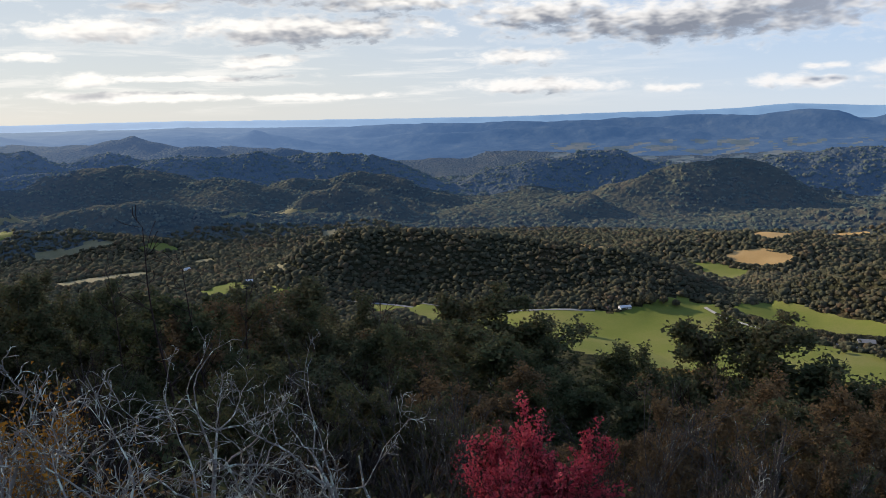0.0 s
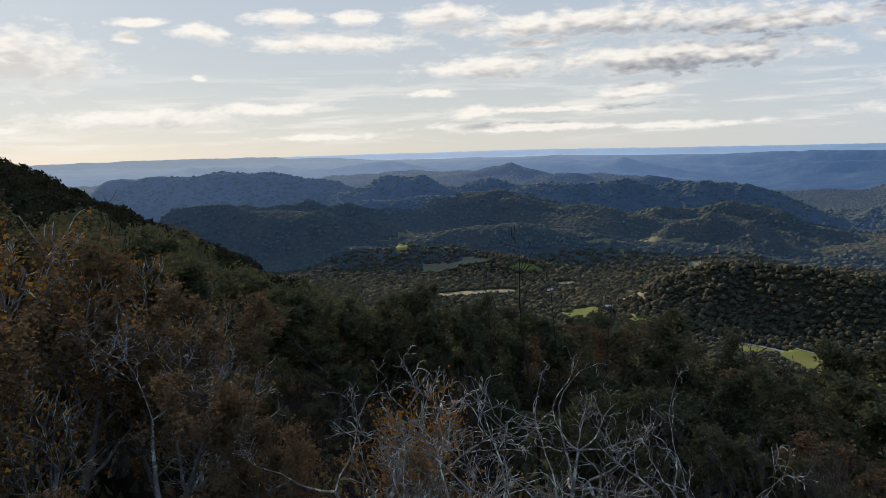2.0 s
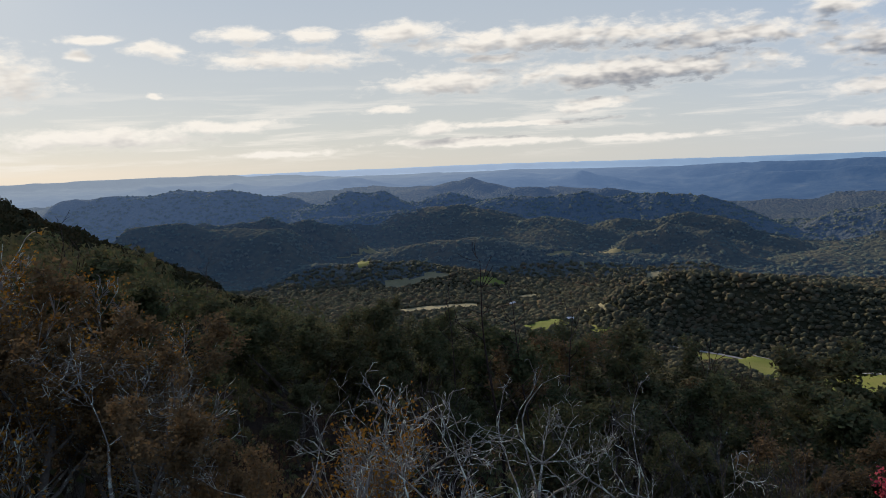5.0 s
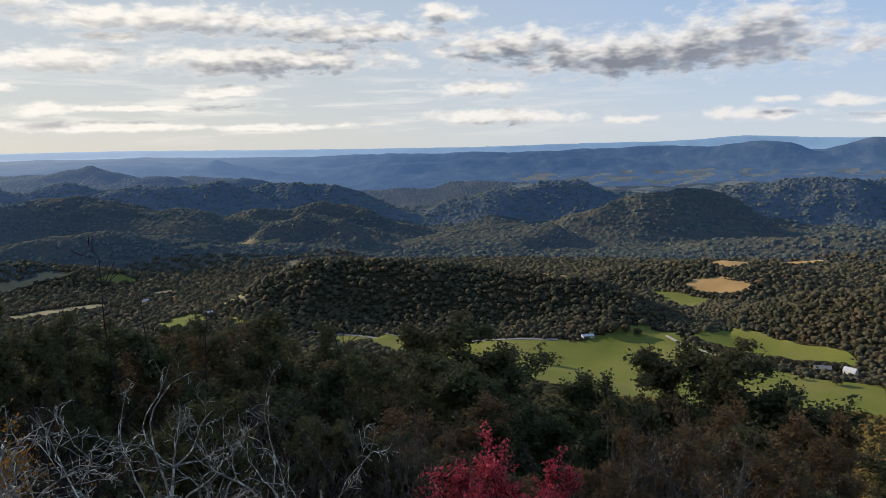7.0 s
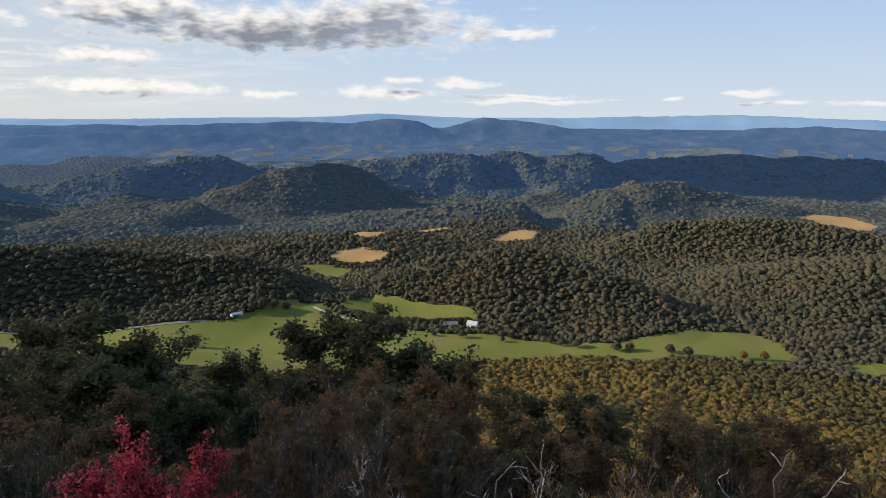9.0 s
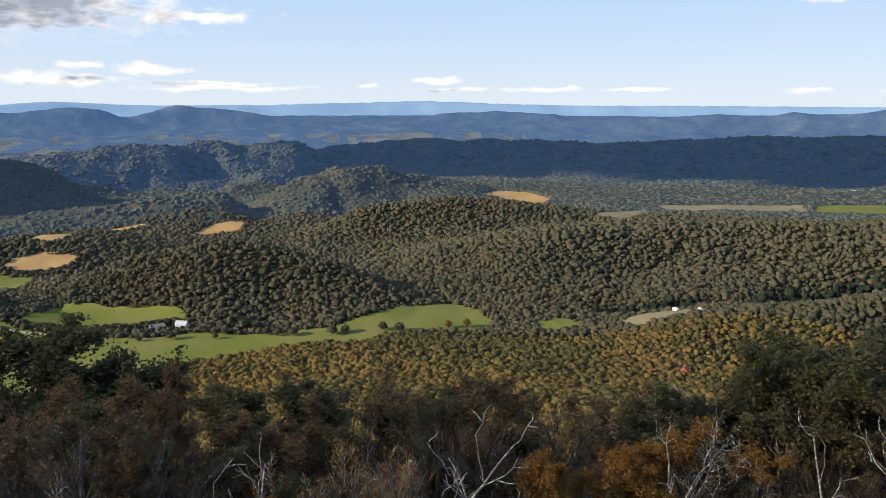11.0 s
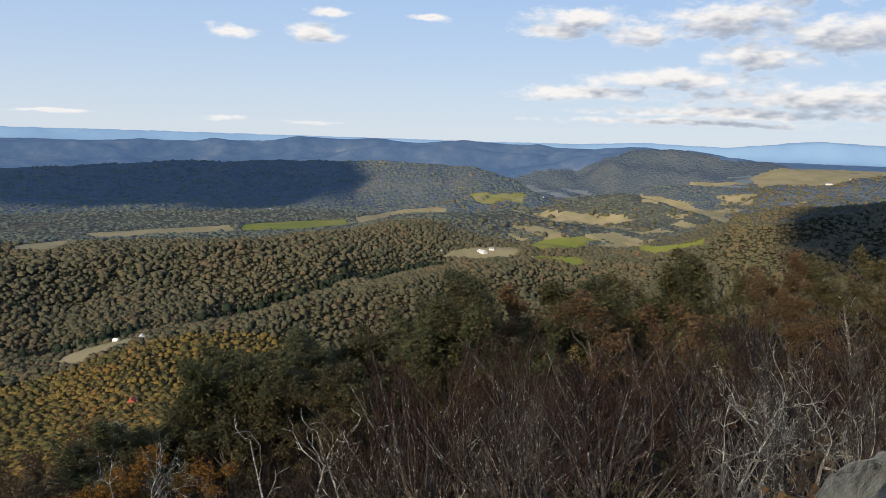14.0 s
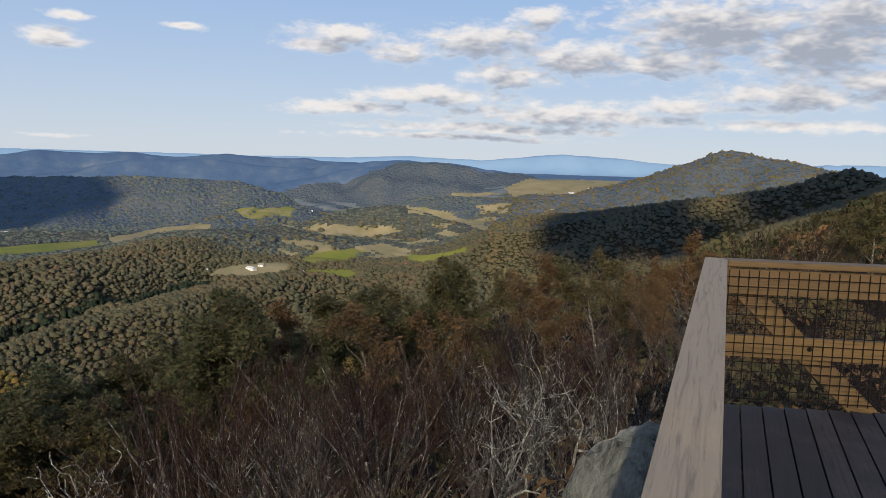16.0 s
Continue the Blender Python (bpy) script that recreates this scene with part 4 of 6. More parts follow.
def visible(x, y, height):
    """Leaves out the trees that stand hidden behind hills from every place on the look-out."""
    d = np.hypot(x, y)
    top = (lie(x, y) + height - EYE) / d
    clear = np.ones(x.shape, bool)
    for f in np.linspace(0.35, 0.97, 26):
        clear &= (lie(x * f, y * f) + 4 - EYE) / (d * f) < top + 0.004
    return clear


def woods(name, label, x, y, shapes, radius, mat, rng, sink=0.4, tall=0.74):
    z = lie(x, y) if np.hypot(x, y).min() > 700 else land(x, y)
    pick = rng.integers(0, len(shapes), len(x))
    vs, fs, base = [], [], 0
    for k, (v, f) in enumerate(shapes):
        mine = pick == k
        n = int(mine.sum())
        if not n:
            continue
        s = radius * (0.45 + 0.95 * rng.random(n) ** 1.4)
        turn = rng.random(n) * 6.28
        c, q = np.cos(turn)[:, None], np.sin(turn)[:, None]
        h = tall * (0.8 + 0.5 * rng.random(n))
        slim = (0.75 + 0.5 * rng.random(n))[:, None]
        vx, vy = v[None, :, 0] * slim, v[None, :, 1] * (2.0 - slim)
        px = x[mine][:, None] + s[:, None] * (vx * c - vy * q)
        py = y[mine][:, None] + s[:, None] * (vx * q + vy * c)
        pz = z[mine][:, None] + s[:, None] * h[:, None] * (v[None, :, 2] + sink)
        vs.append(np.stack([px, py, pz], -1).reshape(-1, 3))
        fs.append((f[None] + (np.arange(n) * len(v))[:, None, None] + base).reshape(-1, 3))
        base += n * len(v)
    me = mesh_from(name, np.concatenate(vs), np.concatenate(fs), smooth=True)
    thing(name, me, mat, None, label, "trees", kind="stuff")


def build_woods():
    rng = np.random.default_rng(4)

    def crown(core_level, leaves, size):
        v, f = lump_ball(rng, core_level, 0.30)
        shift = Vector(rng.random(3) * 50)
        v = v * np.array([0.82 + 0.55 * noise.noise(Vector(p) * 1.6 + shift) + 0.2 for p in v])[:, None]
        f = f[v[f].mean(1)[:, 2] > -0.4]
        lv, lf = leaf_cloud(rng, leaves, size)
        return np.concatenate([v * 0.86, lv]), np.concatenate([f, lf + len(v)])
    near_shapes = [crown(1, 52, 0.15) for _ in range(8)]
    mid_shapes = [crown(1, 16, 0.22) for _ in range(8)]
    far_shapes = [crown(1, 2, 0.3) for _ in range(8)]
    tiny_shapes = [(v, f[v[f].mean(1)[:, 2] > -0.1]) for v, f in (crown(1, 1, 0.3) for _ in range(8))]
    for near, far, step, shapes in ((150, 420, 5.2, near_shapes), (420, 860, 5.5, mid_shapes)):
        x, y = scatter(rng, near, far, -135, -14, step)
        keep = field_of(x, y) == 0
        x, y = x[keep], y[keep]
        keep = visible(x, y, 10)
        x, y = x[keep], y[keep]
        golden = (fbm(x / 120, y / 120, 3, 91) + 0.3 * (rng.random(len(x)) - 0.5)) > 0.46
        woods("hillside_wood", "gold and russet autumn trees on the mountain side", x[golden], y[golden], shapes, 3.8, M["gold"], rng)
        woods("hillside_wood", "dull green autumn trees on the mountain side", x[~golden], y[~golden], shapes, 3.8, M["green"], rng)
    # near-black trees along the stream gorge, added to paint its line of shade
    gx, gy = [], []
    for (a0, r0), (a1, r1) in zip(GORGE, GORGE[1:]):
        p, q = Vector(plan(a0, r0)), Vector(plan(a1, r1))
        for s in np.arange(0, 1, 2.2 / (q - p).length):
            c = p.lerp(q, s) + Vector((rng.normal(), rng.normal())) * 8
            gx.append(c.x), gy.append(c.y)
    woods("stream_wood", "near-black trees drawing the line of shade in the stream gorge", np.array(gx), np.array(gy), mid_shapes, 4.6, M["gorge_shade"], rng, sink=0.8, tall=1.5)
    leafy = [leaf_cloud(rng, 200, 0.085) for _ in range(5)]
    fine_leafy = [leaf_cloud(rng, 460, 0.042) for _ in range(5)]
    x, y = scatter(rng, 36, 150, -146, 70, 5.8)
    low = land(x, y) + 6.0 < EYE + np.hypot(x, y) * np.tan(np.radians(canopy_line(np.degrees(np.arctan2(-x, y))) - 0.3))
    x, y = x[low], y[low]
    x2, y2 = scatter(rng, 150, 560, 38, 70, 4.8)
    x3, y3 = scatter(rng, 130, 520, -148, -126, 7.0)
    x4, y4 = np.append(x2, x3), np.append(y2, y3)
    low = land(x4, y4) + 5.0 < EYE + np.hypot(x4, y4) * np.tan(np.radians(canopy_line(np.degrees(np.arctan2(-x4, y4)))))
    # Sunlit part of the slope is painted: golden leaves there, dark oak elsewhere.
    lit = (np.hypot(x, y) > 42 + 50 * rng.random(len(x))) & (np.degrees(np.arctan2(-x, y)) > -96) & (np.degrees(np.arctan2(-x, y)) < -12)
    close = np.hypot(x, y) < 78
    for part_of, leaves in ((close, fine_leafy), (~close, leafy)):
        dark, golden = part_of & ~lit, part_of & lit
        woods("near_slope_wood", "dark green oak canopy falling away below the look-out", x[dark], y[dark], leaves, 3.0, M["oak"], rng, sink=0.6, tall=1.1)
        woods("near_slope_wood", "golden autumn canopy lower on the slope, its sunlight put into colour", x[golden], y[golden], leaves, 3.0, M["gold"], rng, sink=0.6, tall=1.1)
    woods("summit_wood", "oak canopy along the mountain's own ridge, shade painted into its leaves", x4[low], y4[low], [leaf_cloud(rng, 64, 0.17) for _ in range(5)], 2.5, M["shaded_oak"], rng, sink=0.9, tall=1.0)
    x, y = scatter(rng, 1700, 3300, -120, -92, 25)
    keep = (fbm(x / 90, y / 90, 3, 89) > 0.47) & (field_of(x, y) == 0) & (land(x, y) < valley(x, y) + 45)
    woods("scattered_trees", "loose trees and hedges over the far valley fields", x[keep], y[keep], far_shapes, 8.5, M["vale"], rng, sink=0.9)
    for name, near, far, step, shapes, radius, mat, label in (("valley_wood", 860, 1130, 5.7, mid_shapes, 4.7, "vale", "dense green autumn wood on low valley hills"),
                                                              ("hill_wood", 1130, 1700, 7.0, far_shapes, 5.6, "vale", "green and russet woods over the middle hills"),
                                                              ("far_hill_wood", 1700, 2300, 9.6, tiny_shapes, 7.2, "hill_leaf", "dull green woods over the farther hills, haze glow in their leaves"),
                                                              ("far_ridge_wood", 2300, 2950, 11.5, tiny_shapes, 8.4, "ridge_leaf", "green woods over the far ridges, blue haze glow in their leaves")):
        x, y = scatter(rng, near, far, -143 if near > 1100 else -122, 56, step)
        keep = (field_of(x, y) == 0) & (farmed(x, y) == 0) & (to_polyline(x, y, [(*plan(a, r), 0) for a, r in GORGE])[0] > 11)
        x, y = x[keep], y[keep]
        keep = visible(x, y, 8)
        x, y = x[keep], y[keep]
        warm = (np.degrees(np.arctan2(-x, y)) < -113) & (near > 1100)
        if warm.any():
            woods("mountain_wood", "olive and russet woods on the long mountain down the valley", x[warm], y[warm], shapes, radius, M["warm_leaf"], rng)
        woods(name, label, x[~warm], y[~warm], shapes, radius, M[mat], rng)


build_woods()


# ---- unseen clouds, added between the sun and parts of the land to shade them ----
def cloud_over(az, dist, back, wide, deep, seed, puffs=38, grain=0.34):
    """An unseen cumulus set along the sun's direction to shade a place on the land."""
    rng = random.Random(seed)
    x, y = plan(az, dist)
    foot = Vector((x, y, float(land(np.array([x]), np.array([y]))[0])))
    middle = foot + toward(SUN_AZ, SUN_EL) * back
    bm = bmesh.new()
    for _ in range(puffs):
        a, r = rng.random() * 6.28, math.sqrt(rng.random()) * 0.85
        size = grain * (1.15 - r * 0.6) * (0.7 + 0.6 * rng.random())
        bmesh.ops.create_icosphere(bm, subdivisions=2, radius=1.0, matrix=pose(math.cos(a) * r * wide, math.sin(a) * r * deep, 0.1 * wide * rng.random()) @ Matrix.Diagonal((size * wide, size * deep, size * 0.45 * min(wide, deep), 1)))
    for v in bm.verts:
        v.co += v.co.normalized() * 0.05 * wide * noise.noise(v.co * (6.0 / wide))
    cloud = part("cloud", bm, M["cloud"], None)
    cloud.matrix_world = Matrix.Translation(middle) @ pose(0, 0, 0, 0, 0, SUN_AZ)
    tagged(cloud, "unseen white cumulus cloud, added to shade part of the mountain country", "cloud", kind="structure")


# All stay out of view; added only for the shade they cast.
for k, (az, dist, back, wide, deep) in enumerate(((-47, 2900, 6200, 340, 560), (-57, 2800, 6200, 340, 560), (-67, 2760, 6200, 340, 560), (-78, 2680, 6200, 320, 520), (-123, 1520, 5600, 200, 330),
                                                  (-23.5, 2080, 6400, 75, 190), (-138, 1430, 5600, 190, 300), (-83, 2640, 6200, 150, 260))):
    cloud_over(az, dist, back, wide, deep, k + 2)
cloud_over(57, 70, 6000, 250, 170, 21, 34, 0.095)   # thin and broken, unseen; added to weaken the sun over the look-out

# ---- the timber look-out ----
DECK_AT = (*arm(-109.5), 0.0)
DECK = pose(*DECK_AT, 0, 0, -129.8 + 90)   # local x runs along the near rail, away from the camera; local y to its left


def beam(bm, a, b, wide, high, bevel=0.004, roll=0.0):
    """A sawn beam from a to b, wide across and high upright."""
    a, b = Vector(a), Vector(b)
    d = b - a
    m = Matrix.Translation((a + b) / 2) @ d.to_track_quat("X", "Z").to_matrix().to_4x4() @ pose(0, 0, 0, roll, 0, 0)
    return box(bm, m, d.length, wide, high, bevel)


def build_lookout():
    top, cap_t = EYE - 0.62, 0.038
    far_x, slant = 5.22, 0.26
    corner = (far_x, -0.03)
    rail = new("near_railing")
    rail.matrix_world = DECK
    tagged(rail, "weathered timber railing with a broad flat cap board", "railing")
    # the cap is two boards end to end
    for x0, x1 in ((-0.75, 2.23), (2.2301, far_x + 0.10)):
        part("cap_board", beam(bmesh.new(), (x0, 0.04, top - cap_t / 2), (x1, 0.04, top - cap_t / 2), 0.14, cap_t, 0.0012), M["cap_wood"], rail)
    part("top_rail", beam(bmesh.new(), (-0.75, -0.008, top - 0.135), (far_x - 0.06, -0.008, top - 0.135), 0.038, 0.185), M["new_wood"], rail)
    part("middle_rail", beam(bmesh.new(), (-0.75, -0.008, 0.42), (far_x - 0.06, -0.008, 0.42), 0.038, 0.16), M["new_wood"], rail)
    for x in (-0.6, 1.2, 3.0, far_x - 0.02):
        part("post", beam(bmesh.new(), (x, 0.058, -0.4), (x, 0.058, top - cap_t), 0.09, 0.09), M["new_wood"], rail)
    far = new("far_railing")
    far.matrix_world = DECK @ pose(far_x, -0.03, 0, 0, 0, -90 + math.degrees(math.atan(slant)))
    tagged(far, "fresh yellow timber railing with crossed braces and black wire mesh", "railing")
    long = 3.4
    part("cap_board", beam(bmesh.new(), (0.001, 0.05, top - cap_t / 2 + 0.003), (long, 0.05, top - cap_t / 2 + 0.003), 0.14, cap_t, 0.006), M["new_wood"], far)
    part("top_rail", beam(bmesh.new(), (0.0, 0.03, top - 0.135), (long, 0.03, top - 0.135), 0.038, 0.165), M["new_wood"], far)
    middle = part("middle_rail", beam(bmesh.new(), (0.0, 0.03, 0.40), (long, 0.03, 0.40), 0.038, 0.145), M["new_wood"], far)
    part("brace", beam(bmesh.new(), (0.06, 0.072, top - 0.12), (1.02, 0.072, -0.08), 0.04, 0.14), M["new_wood"], far)
    part("brace", beam(bmesh.new(), (3.2, 0.115, top - 0.12), (2.25, 0.115, -0.08), 0.04, 0.14), M["new_wood"], far)
    for x in (2.2, 3.35):
        part("post", beam(bmesh.new(), (x, 0.16, -0.4), (x, 0.16, top - cap_t), 0.09, 0.09), M["new_wood"], far)
    bm = bmesh.new()
    bolt = bmesh.ops.create_cone(bm, cap_ends=True, segments=10, radius1=0.016, radius2=0.012, depth=0.012, matrix=pose(0.56, 0.005, 0.40, 90, 0, 0))
    part("bolt", bm, M["wire"], middle, "dark steel bolt head")
    bm = bmesh.new()
    step = 0.062
    for k in range(int(long / step)):
        beam(bm, (0.02 + k * step, 0.003, 0.03), (0.02 + k * step, 0.003, top - 0.06), 0.0052, 0.0052, 0)
    for k in range(int((top - 0.09) / step)):
        beam(bm, (0.0, 0.0, 0.05 + k * step), (long, 0.0, 0.05 + k * step), 0.0052, 0.0052, 0)
    part("wire_mesh", bm, M["wire"], far, "black square welded wire mesh")
    back = new("front_railing")
    back.matrix_world = DECK @ pose(-0.80, 0.04, 0, 0, 0, -90)
    tagged(back, "weathered timber railing closing the deck's outer end", "railing")
    part("cap_board", beam(bmesh.new(), (0.08, 0, top - cap_t / 2), (4.0, 0, top - cap_t / 2), 0.14, cap_t, 0.006), M["cap_wood"], back)
    part("top_rail", beam(bmesh.new(), (0.0, 0.03, top - 0.135), (4.0, 0.03, top - 0.135), 0.038, 0.185), M["new_wood"], back)
    for x in (0.05, 1.4, 2.7, 3.95):
        part("post", beam(bmesh.new(), (x, -0.03, -0.4), (x, -0.03, top - cap_t), 0.09, 0.09), M["new_wood"], back)
    deck = new("deck")
    deck.matrix_world = DECK
    tagged(deck, "weathered grey plank deck floor of the look-out", "deck", kind="structure")
    n, pitch = 27, 0.135
    for k in range(n):
        y = -0.04 - pitch * (k + 0.5)
        x1 = far_x + 0.02 + slant * (-y - 0.03)
        part("plank", beam(bmesh.new(), (-0.85 + 0.01 * random.random(), y, -0.019), (x1, y, -0.019), pitch - 0.009, 0.038, 0.004), M["deck_wood"], deck)
    for x in (-0.6, 1.0, 2.6, 4.2):
        part("joist", beam(bmesh.new(), (x, 0.0, -0.14), (x, -3.6, -0.14), 0.05, 0.2), M["brown"], deck)
    for x, y in ((-0.6, 0.0), (2.6, 0.0), (5.0, -0.1), (-0.6, -3.4), (2.6, -3.4), (5.0, -3.4)):
        part("deck_post", beam(bmesh.new(), (x, y, -12), (x, y, -0.24), 0.15, 0.15), M["brown"], deck)


build_lookout()

# ---- trees and scrub round the look-out ----
class Growth:
    """Grows a branching skeleton: pieces of limb, and the places where leaves sit."""
    def __init__(self, seed):
        self.rng = np.random.default_rng(seed)
        self.pieces, self.ends = [], []

    def limb(self, p, d, length, radius, level, rule):
        rng = self.rng
        n = rule["steps"][level]
        step = length / n
        r = radius
        for k in range(n):
            wander = rule["wander"][level]
            d = d + rng.normal(size=3) * wander + np.array((0, 0, rule["lift"][level]))
            d = d / np.linalg.norm(d)
            q = p + d * step
            r2 = max(radius * (1 - (k + 1) / n * rule["taper"]), rule["least"])
            self.pieces.append((p, q, r, r2, level))
            p, r = q, r2
            if level + 1 < len(rule["steps"]) and (k + 1) / n > rule["bare"][level]:
                for _ in range(rng.poisson(rule["kids"][level] / n / (1 - rule["bare"][level]))):
                    side = rng.normal(size=3)
                    side -= side.dot(d) * d
                    side /= np.linalg.norm(side)
                    a = rule["angle"][level] * (0.7 + 0.6 * rng.random())
                    nd = d * math.cos(a) + side * math.sin(a)
                    self.limb(p, nd, length * rule["ratio"][level] * (0.6 + 0.6 * rng.random()) * (1.15 - 0.5 * (k + 1) / n), r * rule["thin"], level + 1, rule)
            if level >= rule["leafy"]:
                self.ends.append(q)
        if level < rule["leafy"]:
            self.ends.append(p)

    def wood(self, sides_by_level, least=0, most=9):
        vs, fs, base = [], [], 0
        by = {}
        for piece in [p for p in self.pieces if least <= p[4] <= most]:
            by.setdefault(sides_by_level[piece[4]], []).append(piece)
        for sides, group in by.items():
            a = np.array([g[0] for g in group])
            b = np.array([g[1] for g in group])
            ra, rb = np.array([g[2] for g in group]), np.array([g[3] for g in group])
            d = b - a
            d /= np.linalg.norm(d, axis=1)[:, None]
            helper = np.where(np.abs(d[:, 2:3]) < 0.9, np.array([[0, 0, 1.0]]), np.array([[1.0, 0, 0]]))
            u = np.cross(d, helper)
            u /= np.linalg.norm(u, axis=1)[:, None]
            w = np.cross(d, u)
            ang = np.arange(sides) / sides * 2 * math.pi
            ring = np.cos(ang)[None, :, None] * u[:, None] + np.sin(ang)[None, :, None] * w[:, None]
            lo = a[:, None] + ring * ra[:, None, None]
            hi = b[:, None] + ring * rb[:, None, None]
            vs.append(np.concatenate([lo, hi], 1).reshape(-1, 3))
            i = np.arange(sides)
            # a limb's next piece grows out of the ring that this one ends in
            begins = {(id(g[0]), g[4]): k for k, g in enumerate(group)}
            steep = np.abs(d[:, 2]) < 0.9
            own = np.arange(len(group))
            after = np.array([begins.get((id(g[1]), g[4]), -1) for g in group])
            after = np.where((after >= 0) & (steep == steep[after]), after, -1)
            foot = own * 2 * sides
            head = np.where(after >= 0, after * 2 * sides, foot + sides)
            quads = np.stack([foot[:, None] + i, foot[:, None] + (i + 1) % sides, head[:, None] + (i + 1) % sides, head[:, None] + i], -1)
            fs.append(quads.reshape(-1, 4) + base)
            base += len(group) * 2 * sides
        used, faces = np.unique(np.concatenate(fs), return_inverse=True)
        return mesh_from("wood", np.concatenate(vs)[used], faces.reshape(-1, 4), smooth=True)

    def leaves(self, each, size, spread):
        rng = self.rng
        ends = np.repeat(np.array(self.ends), max(int(each), 1), axis=0)
        if each < 1:
            ends = ends[rng.random(len(ends)) < each]
        n = len(ends)
        c = ends + rng.normal(size=(n, 3)) * spread
        along = rng.normal(size=(n, 3))
        along[:, 2] *= 0.6
        along /= np.linalg.norm(along, axis=1)[:, None]
        up = rng.normal(size=(n, 3)) + np.array((0, 0, 0.9))
        side = np.cross(up, along)
        side /= np.linalg.norm(side, axis=1)[:, None]
        s = size * (0.55 + 0.9 * rng.random(n))[:, None]
        verts = np.stack([c - along * s, c + along * s * 0.35 + side * s * 0.75, c + along * s * 0.6 - side * s * 0.6], 1).reshape(-1, 3)
        return mesh_from("leaves", verts, np.arange(n * 3).reshape(-1, 3))


OAK_RULE = dict(steps=(5, 5, 4, 3), wander=(0.10, 0.16, 0.22, 0.25), lift=(0.02, 0.10, 0.06, 0.03), taper=0.75, least=0.006, bare=(0.25, 0.2, 0.1),
                kids=(7, 6, 3), angle=(0.85, 0.75, 0.7), ratio=(0.62, 0.55, 0.5), thin=0.62, leafy=2)
DEAD_RULE = dict(steps=(6, 7, 6, 4, 3), wander=(0.14, 0.20, 0.26, 0.30, 0.3), lift=(0.0, 0.04, 0.05, 0.05, 0.0), taper=0.78, least=0.004, bare=(0.2, 0.15, 0.1, 0.1),
                 kids=(6, 7, 5, 2), angle=(1.0, 0.85, 0.85, 0.8), ratio=(0.75, 0.55, 0.5, 0.5), thin=0.62, leafy=9)
FAN_RULE = dict(steps=(4, 5, 3, 2), wander=(0.05, 0.06, 0.09, 0.12), lift=(0.0, 0.07, 0.08, 0.05), taper=0.82, least=0.0042, bare=(0.05, 0.2, 0.2),
                kids=(6, 5, 3), angle=(0.5, 0.40, 0.45), ratio=(0.95, 0.5, 0.5), thin=0.6, leafy=9)
SNAG_RULE = dict(steps=(7, 5, 3), wander=(0.09, 0.25, 0.3), lift=(0.04, 0.12, 0.08), taper=0.7, least=0.008, bare=(0.35, 0.3), kids=(6, 3), angle=(0.8, 0.8), ratio=(0.4, 0.5), thin=0.6, leafy=9)
SPIRE_RULE = dict(steps=(10, 3), wander=(0.03, 0.2), lift=(0.02, 0.02), taper=0.85, least=0.006, bare=(0.3,), kids=(14,), angle=(0.8,), ratio=(0.17,), thin=0.55, leafy=9)
MAPLE_RULE = dict(steps=(4, 5, 4, 3), wander=(0.08, 0.10, 0.16, 0.2), lift=(0.05, 0.12, 0.08, 0.04), taper=0.75, least=0.005, bare=(0.1, 0.25, 0.2),
                  kids=(9, 6, 4), angle=(0.7, 0.6, 0.6), ratio=(0.75, 0.5, 0.5), thin=0.6, leafy=2)

SPREAD_RULE = dict(steps=(5, 9, 6, 4, 3), wander=(0.10, 0.20, 0.28, 0.34, 0.35), lift=(0.02, 0.0, 0.03, 0.03, 0.0), taper=0.8, least=0.0035, bare=(0.5, 0.12, 0.1, 0.1),
                   kids=(8, 6, 4, 1), angle=(1.15, 0.8, 0.8, 0.8), ratio=(0.9, 0.45, 0.5, 0.5), thin=0.7, leafy=9)
TEMPLATES = {}


def template(key, rule, seed, length, radius, stems, wood_mat, sides, leaf=None, lean=0.1, tip_mat=None):
    """Meshes of one growth form, scaled so that its top stands at 1 m."""
    g = Growth(seed)
    for k in range(stems):
        a = k / max(stems, 1) * 6.28 + g.rng.random()
        d = np.array((math.cos(a) * lean, math.sin(a) * lean, 1.0))
        g.limb(np.array((0.05 * math.cos(a) * (stems > 1), 0.05 * math.sin(a) * (stems > 1), 0.0)), d / np.linalg.norm(d), length * (0.75 + 0.4 * g.rng.random() if stems > 1 else 1), radius, 0, rule)
    limbs = 1 if tip_mat else 0
    wood = g.wood(sides) if leaf else g.wood(sides, 0, limbs)
    leaves = g.leaves(*leaf[:3]) if leaf else g.wood(sides, limbs + 1)
    top = max(p[1][2] for p in g.pieces)
    wood.materials.append(M[wood_mat])
    leaves.materials.append(M[leaf[3] if leaf else tip_mat or wood_mat])
    TEMPLATES.setdefault(key, []).append((wood, leaves, top))


